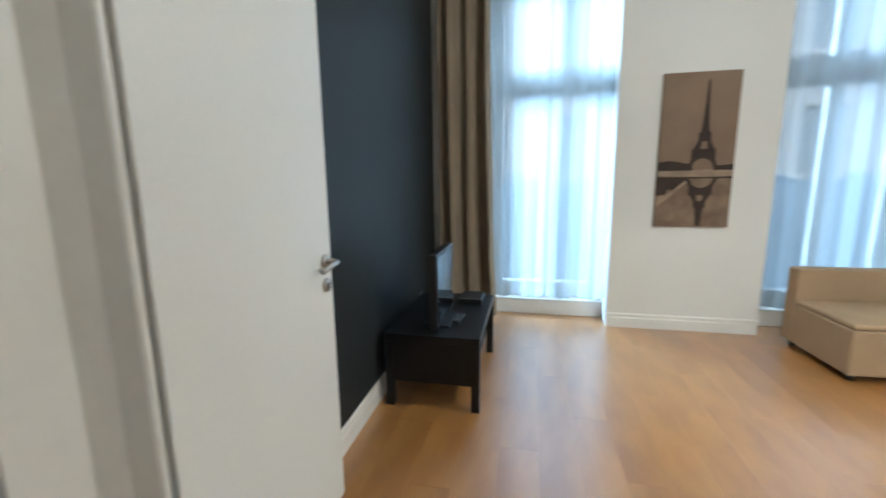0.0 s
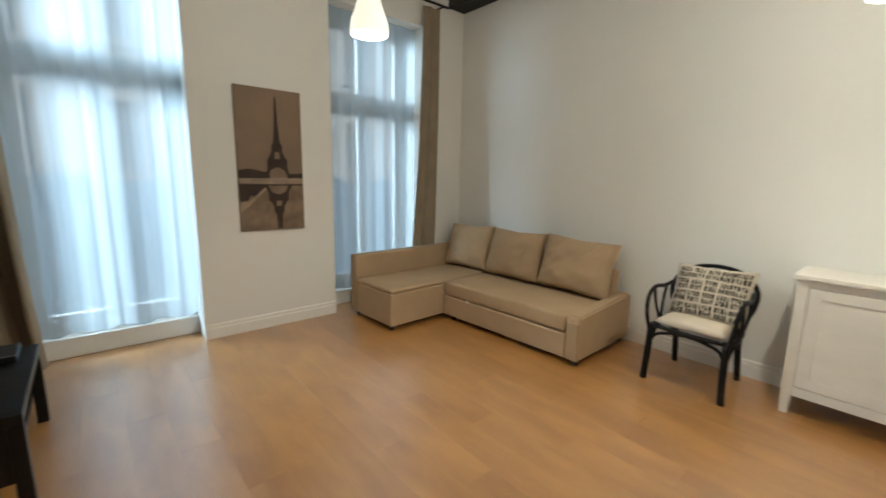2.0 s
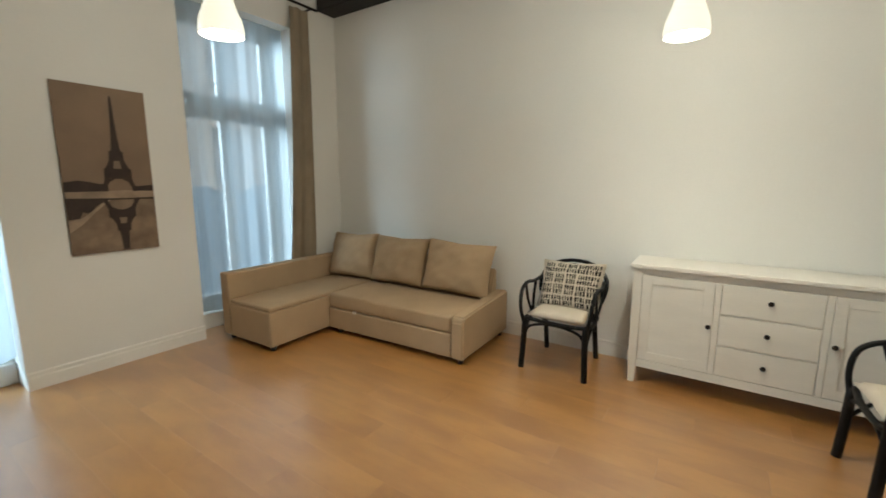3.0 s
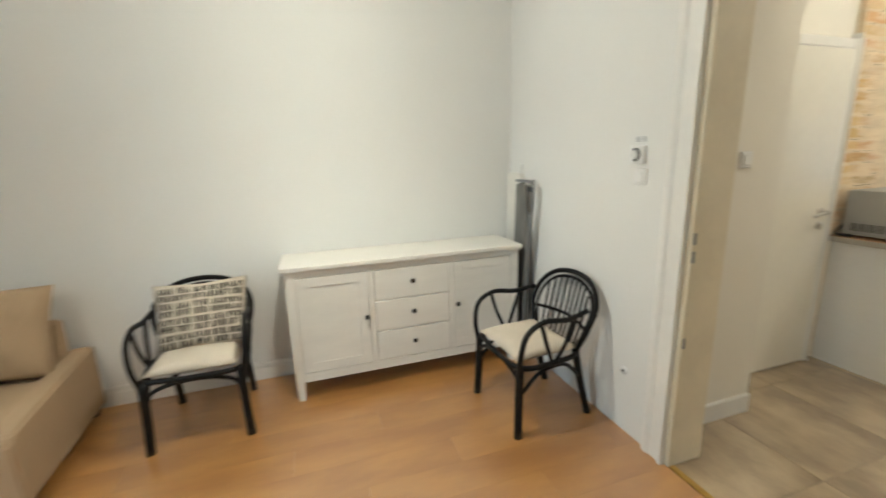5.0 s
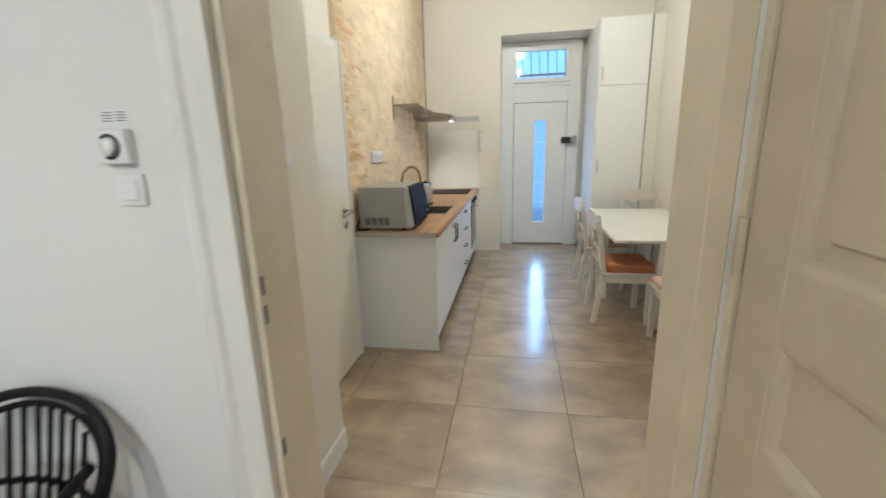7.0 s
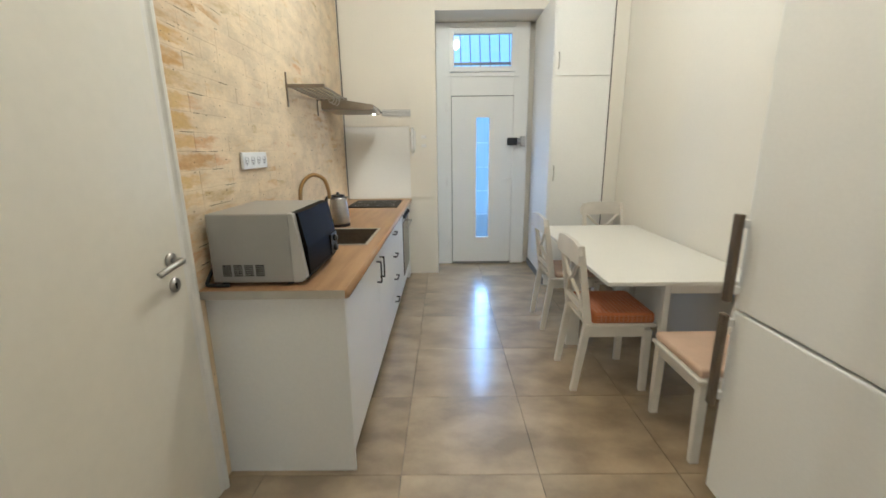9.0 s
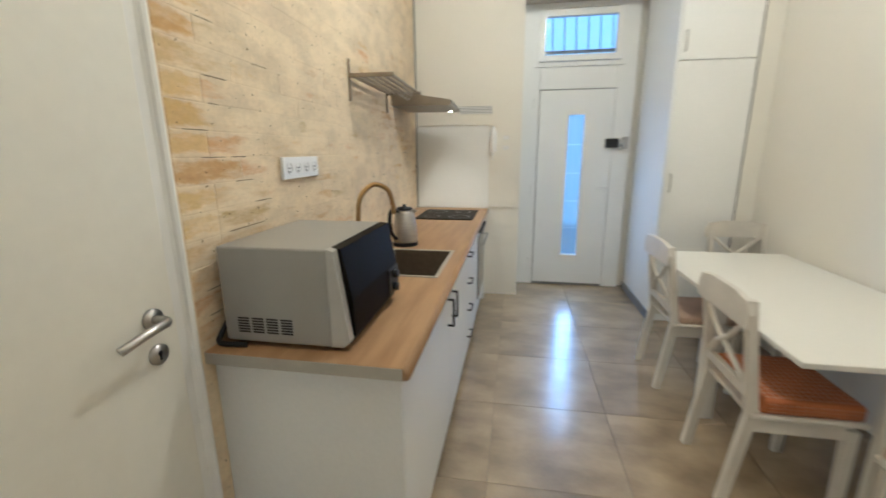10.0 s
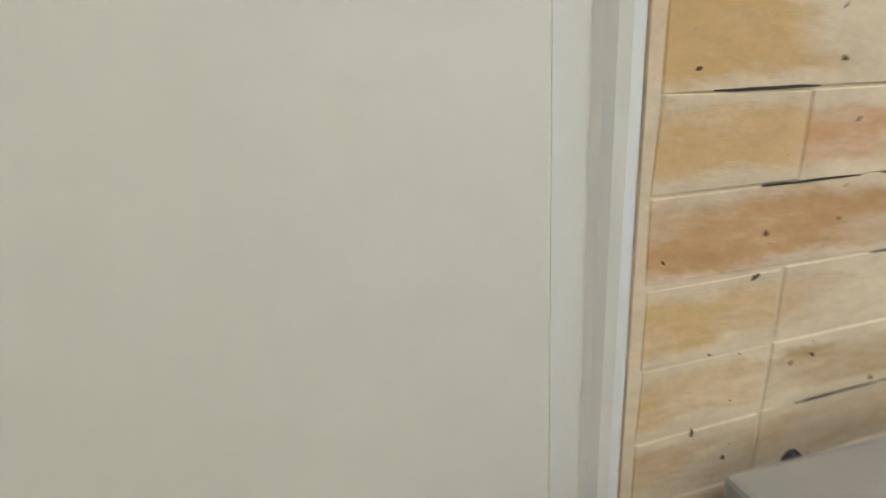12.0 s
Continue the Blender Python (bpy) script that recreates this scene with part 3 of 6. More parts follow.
# house across the street, seen through the curtains
M_FACADE = mat("pale plaster facade", (0.70, 0.70, 0.69), 0.9, vary=0.06, scale=0.6)
M_FARPANE = mat("grey window glass", (0.46, 0.49, 0.51), 0.3)
house = thing("house", pose(3.1, 17.0, -4.0), "pale plaster town house across the street", "house")
bm = B()
box(bm, -16, 0, 0, 16, 6, 13)
part("wall", bm, M_FACADE, house)
bm = B()
prism(bm, [(-0.4, 13), (6.4, 13), (3, 16)], "x", -16.3, 16.3)
part("roof", bm, M_DARK, house)
bm = B()
box(bm, -16, -0.06, 0, 16, 0.0, 5.3)
part("shopfront", bm, mat("blue grey render", (0.30, 0.42, 0.55), 0.9, vary=0.06, scale=0.8), house, "blue grey rendered lower storey")
for i in range(-4, 5):
    for k in (1, 2):
        bm = B()
        x, z = i * 2.6 + 0.4, 1.6 + k * 3.7
        for q in ((x - 0.75, z - 0.15, x - 0.6, z + 2.25), (x + 0.6, z - 0.15, x + 0.75, z + 2.25), (x - 0.6, z + 2.05, x + 0.6, z + 2.25), (x - 0.6, z - 0.15, x + 0.6, z)):
            box(bm, q[0], -0.12, q[1], q[2], 0.05, q[3])
        wf = part("window", bm, M_TRIM, house)
        bm = B()
        box(bm, x - 0.6, -0.03, z, x + 0.6, 0.02, z + 2.05)
        part("pane", bm, M_FARPANE, wf)
bm = B()
box(bm, -40, 5.95 + 0.2, -4.3, 60, 60, -4.0)
setting("ground", bm, mat("grey street", (0.12, 0.12, 0.12), 0.9), "grey street far below the windows", "ground")

# ---- doors ----


def lever(parent, x, y, z, face, reach, along="y"):
    """Lever handle with round rose and key rose; face: side it stands out to in x; reach: signed length along y."""
    bm = B()
    cyl(bm, (x, y, z), (x + face * 0.010, y, z), 0.026, seg=22)
    rose = part("rose", bm, M_STEEL, parent, "", True)
    bm = B()
    tube(bm, [(x + face * 0.010, y, z), (x + face * 0.040, y, z), (x + face * 0.055, y + reach * 0.12, z), (x + face * 0.058, y + reach * 0.45, z - 0.002), (x + face * 0.055, y + reach * 0.8, z - 0.010), (x + face * 0.048, y + reach, z - 0.018)], 0.0105, 5, 12)
    part("door_handle", bm, M_STEEL, parent, "brushed steel lever handle", True)
    bm = B()
    cyl(bm, (x, y, z - 0.092), (x + face * 0.009, y, z - 0.092), 0.026, seg=22)
    kr = part("key_rose", bm, M_STEEL, parent, "", True)
    bm = B()
    cyl(bm, (x + face * 0.009, y, z - 0.088), (x + face * 0.0105, y, z - 0.088), 0.006)
    box(bm, x + face * 0.009, y - 0.003, z - 0.106, x + face * 0.0105, y + 0.003, z - 0.088)
    part("keyhole", bm, M_BLKP, kr)


# open door folded back in front of the black wall
d = thing("door_1", pose(1.850, 2.418, 0), "plain white flush door standing open by the black wall", "door")
bm = B()
box(bm, -0.04, 0.006, 0.012, 0.0, 0.776, 2.05, 0.002)
part("leaf", bm, M_DOOR, d)
lever(d, 0.0, 0.726, 1.035, 1, -0.11)
for z in (0.28, 1.80):
    bm = B()
    cyl(bm, (0.004, 0.0, z - 0.04), (0.004, 0.0, z + 0.04), 0.008)
    part("hinge", bm, M_STEEL, d)
bm = B()
prism(bm, [(WX0 - 0.10, 2.20), (WX0 + 0.022, 2.20), (WX0 + 0.022, 2.335), (WX0 + 0.004, 2.345), (WX0 + 0.050, 2.385), (WX0 + 0.072, 2.388), (WX0 + 0.112, 2.395), (WX0 + 0.118, 2.400), (WX0 + 0.118, 2.414), (WX0 + 0.05, 2.420), (WX0 + 0.002, 2.420), (WX0 + 0.002, 2.263), (WX0 - 0.10, 2.262)], "z", 0, 2.12)
box(bm, WX0 - 0.10, 1.30, 2.06, WX0 + 0.02, 2.199, 2.12, 0.003)
box(bm, WX0 - 0.10, 1.30, 0, WX0 + 0.02, 1.345, 2.06, 0.003)
box(bm, WX0, 1.22, 0, WX0 + 0.02, 1.30, 2.2, 0.003)
setting("door_frame_hall", bm, M_TRIM, "white painted frame of the open hall doorway", "door frame")
bm = B()
box(bm, WX0 - 0.25, 2.185, 0, WX0 - 0.10, 2.262, 2.12)
setting("trim_hall_jamb", bm, M_WALL, "white plastered jamb of the hall doorway", "trim")

# old frame round the way to the kitchen
bm = B()
for x0, x1 in ((DX0 - 0.02, DX0 + 0.03), (DX1 - 0.03, DX1 + 0.02)):
    box(bm, x0, WY0 - 0.20, 0, x1, WY0 + 0.001, DTOP, 0.004)
box(bm, DX0 + 0.03, WY0 - 0.20, DTOP - 0.05, DX1 - 0.03, WY0 + 0.001, DTOP, 0.004)
setting("door_frame_kitchen", bm, M_LINING, "aged cream painted door lining with old hinge marks", "door frame")
bm = B()
casing = [(0.0, 0.0), (0.135, 0.0), (0.135, 0.012), (0.118, 0.022), (0.095, 0.024), (0.080, 0.014), (0.030, 0.014), (0.020, 0.026), (0.0, 0.026)]
prism(bm, [(DX1 - 0.004 + u, WY0 + 0.002 + v) for u, v in casing], "z", 0, DTOP + 0.12)
setting("trim_casing_east", bm, M_TRIM, "white moulded door casing beside the kitchen doorway", "trim")
bm = B()
prism(bm, [(DX0 - 0.03 - u, WY0 + 0.002 + v) for u, v in casing], "z", 0, DTOP + 0.12)
setting("trim_casing_west", bm, M_LINING, "cream moulded door casing beside the kitchen doorway", "trim")
bm = B()
box(bm, DX0 - 0.03, WY0 + 0.002, DTOP - 0.01, DX1 - 0.005, WY0 + 0.024, DTOP + 0.12, 0.004)
setting("trim_casing_top", bm, M_TRIM, "white moulded casing above the kitchen doorway", "trim")
bm = B()
box(bm, DX0 + 0.03, WY0 - 0.035, -0.004, DX1 - 0.03, WY0 - 0.005, 0.006, 0.003)
setting("threshold", bm, M_THRESH, "brass threshold strip between laminate and tiles", "threshold")
for z in (0.62, 1.02, 1.10):
    bm = B()
    box(bm, DX1 - 0.033, WY0 - 0.018, z, DX1 - 0.0295, WY0 - 0.004, z + 0.05)
    setting("hinge_mark", bm, M_GREYP, "old steel hinge plate in the door lining", "hinge plate")

# old panelled leaf standing open into the living room
d = thing("panel_door", pose(DX0 - 0.035, WY0 + 0.035, 0), "aged cream panelled wooden door standing wide open", "door")
LW, LH = 0.94, DTOP - 0.02
bm = B()
RAILS = ((0.012, 0.24), (0.78, 0.90), (1.12, 1.24), (LH - 0.14, LH))
for y0, y1 in ((0, 0.13), (LW - 0.13, LW)):
    box(bm, -0.044, y0, 0.012, 0, y1, LH, 0.003)
for z0, z1 in RAILS:
    box(bm, -0.042, 0.13, z0, -0.002, LW - 0.13, z1)
part("leaf_frame", bm, M_OLDTRIM, d)
for (a0, a1), (b0, b1) in zip(RAILS, RAILS[1:]):
    bm = B()
    y0, y1, z0, z1 = 0.13, LW - 0.13, a1, b0
    box(bm, -0.034, y0, z0, -0.018, y1, z1)
    if z1 - z0 > 0.3:
        box(bm, -0.030, y0 + 0.06, z0 + 0.06, -0.008, y1 - 0.06, z1 - 0.06, 0.007, 1)
    p = part("panel", bm, M_OLDTRIM, d)
    bm = B()
    mo = [(0.0, 0.0), (0.030, 0.0), (0.022, 0.010), (0.010, 0.016), (0.0, 0.018)]
    for s, e, dirn in ((y0, 1, 0), (y1, -1, 0)):
        prism(bm, [(-0.020 + v, s + e * u) for u, v in mo], "z", z0, z1)
    for s, e in ((z0, 1), (z1, -1)):
        prism(bm, [(-0.020 + v, s + e * u) for u, v in mo], "y", y0, y1)
    part("moulding", bm, M_OLDTRIM, p)
for z in (0.35, 1.25, 2.2):
    bm = B()
    cyl(bm, (0.006, -0.008, z - 0.06), (0.006, -0.008, z + 0.06), 0.010)
    part("hinge", bm, M_OLDTRIM, d)

# closed kitchen side door
d = thing("door_2", pose(BR - 0.040, -1.290, 0), "plain white closed door beside the brick wall", "door")
bm = B()
box(bm, 0.0, 0.0, 0.008, 0.04, 0.80, 2.06, 0.003)
part("leaf", bm, M_DOORK, d)
lever(d, 0.0, 0.070, 1.078, -1, 0.13)
bm = B()
prism(bm, [(BR - 0.036, -1.2912), (BR - 0.036, -1.318), (BR - 0.040, -1.324), (BR - 0.048, -1.328), (BR - 0.051, -1.336), (BR - 0.048, -1.345), (BR - 0.040, -1.350), (BR + 0.05, -1.350), (BR + 0.05, -1.2912)], "z", 0, 2.12)
box(bm, BR - 0.034, -0.488, 0, BR + 0.06, -0.42, 2.10, 0.004)
box(bm, BR - 0.034, -1.2910, 2.064, BR + 0.06, -0.488, 2.12, 0.004)
setting("door_frame_side", bm, M_TRIM, "white painted frame of the kitchen side door", "door frame")
bm = B()
prism(bm, [(BR - 0.034, -1.3495), (BR + 0.02, -1.3495), (BR + 0.02, -1.388), (BR + 0.0, -1.384), (BR - 0.012, -1.374)], "z", 0, 2.16)
setting("trim_plaster_edge", bm, M_WALL, "rough white plaster edge beside the bricks", "trim")

# reveal skirting
for x, f in ((4.755, -1), (3.315, 1)):
    bm = B()
    prism(bm, [(x, 0), (x + f * 0.012, 0), (x + f * 0.012, 0.10), (x + f * 0.006, 0.11), (x, 0.11)], "y", -0.375, 0.20)
    setting("baseboard", bm, M_TRIM, "low white baseboard in the doorway reveal", "baseboard")

# entrance door with side frame and transom light
d = new("entrance_door")
d.matrix_basis = pose(3.585, DY, 0)
tagged(d, "white plastic entrance door with a frosted glass slot", "door", kind="structure")
bm = B()
for q in ((-0.545, 0, -0.372, 2.855), (0.372, 0, 0.545, 2.855), (-0.372, 2.062, 0.372, 2.32), (-0.372, 2.80, 0.372, 2.855)):
    box(bm, q[0], -0.04, q[1], q[2], 0.03, q[3], 0.006)
part("frame", bm, M_UPVC, d)
bm = B()
gx0, gx1, gz0, gz1 = -0.085, 0.070, 0.35, 1.812
for q in ((-0.365, 0.03, gx0, 2.052), (gx1, 0.03, 0.365, 2.052), (gx0, 0.03, gx1, gz0), (gx0, gz1, gx1, 2.052)):
    box(bm, q[0], -0.03, q[1], q[2], 0.042, q[3])
leaf = part("leaf", bm, M_UPVC, d)
bm = B()
for q in ((-0.29, 0.14, -0.286, 1.94), (0.286, 0.14, 0.29, 1.94), (-0.286, 0.14, 0.286, 0.144), (-0.286, 1.936, 0.286, 1.94)):
    box(bm, q[0], 0.040, q[1], q[2], 0.045, q[3])
part("moulding", bm, M_UPVC, leaf)
bm = B()
for q in ((gx0 - 0.02, gz0 - 0.02, gx0, gz1 + 0.02), (gx1, gz0 - 0.02, gx1 + 0.02, gz1 + 0.02), (gx0, gz0 - 0.02, gx1, gz0), (gx0, gz1, gx1, gz1 + 0.02)):
    box(bm, q[0], 0.042, q[1], q[2], 0.050, q[3], 0.002)
part("glazing_bead", bm, M_UPVC, leaf)
bm = B()
box(bm, gx0, -0.002, gz0, gx1, 0.004, gz1)
part("pane", bm, M_FROST, leaf, "frosted glass slot").visible_shadow = False
for k in range(1, 5):
    bm = B()
    z = gz0 + (gz1 - gz0) * k / 5
    box(bm, gx0, 0.0095, z - 0.002, gx1, 0.012, z + 0.002)
    part("glazing_line", bm, M_UPVC, leaf)
bm = B()
box(bm, -0.365, 0.030, 0.010, 0.365, 0.036, 0.029)
box(bm, -0.371, 0.0306, 2.053, 0.371, 0.040, 2.0615)
for e in (-1, 1):
    box(bm, e * 0.3605, -0.028, 0.0295, e * 0.3725, -0.032, 2.0615)
part("gasket", bm, M_GREYP, d)
bm = B()
box(bm, -0.372, -0.04, 0.0, 0.372, 0.0295, 0.0295)
part("threshold", bm, M_GREYP, d)
bm = B()
for q in ((-0.345, 2.325, -0.29, 2.795), (0.29, 2.325, 0.345, 2.795), (-0.29, 2.325, 0.29, 2.383), (-0.29, 2.732, 0.29, 2.795)):
    box(bm, q[0] * 1.15, -0.02, q[1], q[2] * 1.15, 0.045, q[3], 0.004)
tl = part("transom_sash", bm, M_UPVC, d)
bm = B()
box(bm, -0.335, -0.002, 2.383, 0.335, 0.004, 2.732)
part("pane", bm, M_PANE, tl).visible_shadow = False
bm = B()
box(bm, -0.43, 0.03, 2.272, 0.43, 0.052, 2.286, 0.003)
for s in (-0.25, 0.22):
    box(bm, s - 0.06, 0.03, 2.2865, s + 0.06, 0.048, 2.302, 0.003)
part("drip_rail", bm, M_UPVC, d)
for z in (0.25, 1.05, 1.93):
    bm = B()
    cyl(bm, (0.43, 0.042, z - 0.05), (0.43, 0.042, z + 0.05), 0.010)
    box(bm, 0.39, 0.03, z - 0.03, 0.43, 0.045, z + 0.03)
    part("hinge", bm, M_UPVC, d)
bm = B()
box(bm, -0.365, 0.042, 0.90, -0.335, 0.050, 1.14, 0.004)
pl = part("handle_plate", bm, M_UPVC, d)
bm = B()
tube(bm, [(-0.35, 0.05, 1.08), (-0.35, 0.09, 1.08), (-0.33, 0.095, 1.08), (-0.25, 0.095, 1.08)], 0.009)
part("door_handle", bm, M_UPVC, pl)
# closer or chain lock beside the leaf
k = thing("door_lock", pose(3.165, DY + 0.042, 1.53), "black and steel lock fitted on the entrance door", "lock")
bm = B()
box(bm, 0.0, 0, -0.045, 0.12, 0.05, 0.045, 0.008)
part("case", bm, M_BLKP, k)
bm = B()
cyl(bm, (-0.04, 0.03, 0), (0.0, 0.03, 0), 0.032, 0.040, 20)
box(bm, -0.09, 0, -0.06, -0.04, 0.06, 0.06, 0.004)
part("striker", bm, M_STEEL, k)
# bars outside the transom
g = thing("window_grille", pose(3.585, DY - 0.25, 2.35), "dark iron bars outside the light above the door", "grille")
for i in range(7):
    bm = B()
    cyl(bm, (-0.36 + i * 0.12, 0, 0), (-0.36 + i * 0.12 + 0.02, 0, 0.5), 0.006)
    part("bar", bm, M_GREYP, g)
bm = B()
box(bm, -0.42, -0.012, 0.10, 0.42, 0.012, 0.13)
part("cross_bar", bm, M_GREYP, g)
bm = B()
box(bm, -2, -9.3, -0.15, 9, -5.35, -0.05)
setting("pavement", bm, mat("courtyard paving", (0.35, 0.38, 0.42), 0.9), "grey courtyard paving outside the entrance", "pavement")
# self-lit sheet stands in for daylight behind the entrance glass
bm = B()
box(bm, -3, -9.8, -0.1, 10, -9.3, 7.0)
setting("backdrop_courtyard", bm, glow("glowing blue daylight backdrop", (0.26, 0.56, 1.0), 1.15, (0.42, 0.58, 0.74)), "glowing blue backdrop standing in for daylight outside the entrance", "wall")
# niche side, plus hidden blocks added to stop light leaking round the frame
bm = B()
box(bm, KX0, -5.35, 0, 3.075, DY - 0.043, 2.858)
box(bm, 4.095, -5.349, 0, 4.16, DY - 0.043, 2.858)
box(bm, 3.075, -5.349, 2.825, 4.095, DY - 0.043, 2.858)
setting("wall_niche", bm, M_WALLK, "white painted niche side with hidden light stops behind the frame", "wall")

# ---- living room ----
# television bench
tb = thing("tv_bench", pose(2.06, 4.36, 0), "black lacquered low television bench by the black wall", "bench")
bm = B()
box(bm, -0.275, -0.45, 0.405, 0.285, 0.45, 0.45, 0.003)
part("top", bm, M_BLK, tb)
for y in (-0.445, 0.425):
    bm = B()
    box(bm, -0.245, y, 0.16, 0.235, y + 0.02, 0.404)
    part("side_panel", bm, M_BLK, tb)
bm = B()
box(bm, -0.245, -0.424, 0.16, 0.235, 0.424, 0.18)
part("shelf", bm, M_BLK, tb)
bm = B()
box(bm, -0.245, -0.424, 0.181, -0.235, 0.424, 0.404)
part("back_panel", bm, M_BLK, tb)
for x in (-0.275, 0.235):
    for y in (-0.45, 0.40):
        bm = B()
        box(bm, x, y, 0, x + 0.05, y + 0.05, 0.404, 0.003)
        part("leg", bm, M_BLK, tb)
tv = thing("television", pose(2.085, 4.19, 0.451), "flat black television standing on the black bench", "television")
bm = B()
box(bm, -0.035, -0.245, 0.025, 0.012, 0.245, 0.46, 0.006)
part("housing", bm, M_BLKP, tv)
bm = B()
box(bm, 0.0125, -0.228, 0.05, 0.015, 0.228, 0.445)
part("screen", bm, M_DGLASS, tv, "glossy dark screen")
bm = B()
box(bm, -0.10, -0.14, 0, 0.06, 0.14, 0.012, 0.005)
st = part("foot", bm, M_BLKP, tv)
bm = B()
box(bm, -0.02, -0.05, 0.012, 0.005, 0.05, 0.03)
part("neck", bm, M_BLKP, tv)
bx = thing("set_top_box", pose(2.20, 4.66, 0.451), "small black receiver box lying on the bench", "electronics")
bm = B()
box(bm, -0.08, -0.11, 0.0, 0.08, 0.11, 0.035, 0.006)
part("case", bm, M_BLKP, bx)
bm = B()
box(bm, -0.075, -0.108, 0.0355, 0.075, -0.10, 0.0365)
part("stripe", bm, M_SILVER, bx)
rc = thing("remote_control", pose(2.175, 4.22, 0.451, 0, 0, -6), "long black remote control lying on the bench", "remote")
bm = B()
box(bm, -0.022, -0.09, 0, 0.022, 0.09, 0.018, 0.007)
part("case", bm, M_BLKP, rc)
for i in range(5):
    for j in (-0.01, 0.01):
        bm = B()
        box(bm, j - 0.004, -0.07 + i * 0.022, 0.018, j + 0.004, -0.058 + i * 0.022, 0.021)
        part("button", bm, M_GREYP, rc)
so = thing("wall_socket", pose(WX0 + 0.001, 4.98, 0.35), "white double socket with a cable on the black wall", "socket")
bm = B()
box(bm, 0, -0.04, -0.04, 0.012, 0.04, 0.04, 0.004)
part("plate", bm, M_PLAST, so)
bm = B()
tube(bm, [(0.012, 0, 0), (0.05, -0.01, 0.0), (0.06, -0.03, -0.06), (0.05, -0.08, -0.12), (0.03, -0.15, -0.10)], 0.005)
part("cable", bm, M_BLKP, so)

# corner sofa
sf = thing("corner_sofa", pose(5.318, 3.225, 0, 0, 0, 1.8) @ pose(-5.318, -3.225, 0), "tan fabric corner sofa with a chaise against the wall", "sofa")
SX, SY0, SY1, CX, CY = 5.310, 3.225, 5.43, 4.668, 4.722
bm = B()
box(bm, SX, SY0 + 0.115, 0.045, WX1 - 0.03, CY, 0.243, 0.012)
part("base", bm, M_SOFA, sf)
bm = B()
box(bm, CX, CY + 0.003, 0.045, WX1 - 0.03, SY1 - 0.125, 0.352, 0.014)
part("chaise_base", bm, M_SOFA, sf)
bm = B()
box(bm, SX + 0.004, SY0 + 0.12, 0.247, WX1 - 0.25, CY - 0.002, 0.385, 0.026, 4)
part("seat", bm, M_SOFA, sf, "", True)
bm = B()
box(bm, CX + 0.004, CY + 0.006, 0.3525, WX1 - 0.25, SY1 - 0.128, 0.392, 0.017, 4)
part("chaise_seat", bm, M_SOFA, sf, "", True)
bm = B()
box(bm, CX, SY1 - 0.122, 0.045, WX1 - 0.03, SY1, 0.625, 0.018, 3)
part("armrest", bm, M_SOFA, sf)
bm = B()
prism(bm, [(SX - 0.008, 0.045), (WX1 - 0.03, 0.045), (WX1 - 0.03, 0.435), (WX1 - 0.40, 0.420), (SX + 0.10, 0.402), (SX + 0.02, 0.392), (SX - 0.008, 0.355)], "y", SY0, SY0 + 0.113)
bmesh.ops.bevel(bm, geom=[e for e in bm.edges], offset=0.013, segments=3, affect="EDGES")
part("armrest", bm, M_SOFA, sf)
bm = B()
prism(bm, [(WX1 - 0.22, 0.25), (WX1 - 0.03, 0.25), (WX1 - 0.03, 0.63), (WX1 - 0.10, 0.63)], "y", SY0 + 0.115, SY1 - 0.123)
bmesh.ops.bevel(bm, geom=[e for e in bm.edges], offset=0.015, segments=2, affect="EDGES")
part("backrest", bm, M_SOFA, sf)
cuts = (3.30, 4.02, 4.68, 5.31)
for a, b in zip(cuts, cuts[1:]):
    bm = B()
    pillow(bm, b - a + 0.012, 0.50, 0.20, pose(WX1 - 0.235, (a + b) / 2, 0.64, 0, 17, 0) @ pose(0, 0, 0, 0, (b - 4.7) * 3, 90), 28, 0.27, 0.016, 0.085, 1.3, b)
    part("back_cushion", bm, M_SOFA, sf, "", True)
for x, y in ((SX + 0.05, SY0 + 0.05), (WX1 - 0.1, SY0 + 0.05), (CX + 0.06, CY + 0.06), (CX + 0.06, SY1 - 0.06), (SX + 0.06, CY - 0.1), (WX1 - 0.1, SY1 - 0.06)):
    bm = B()
    cyl(bm, (x, y, 0), (x, y, 0.046), 0.022, 0.028)
    part("foot", bm, M_BLKP, sf)
bm = B()
box(bm, SX - 0.010, 4.36, 0.234, SX + 0.004, 4.40, 0.258, 0.003)
part("pull_tab", bm, M_CUSH, sf, "small pale pull tab of the bed drawer")

# rattan armchairs


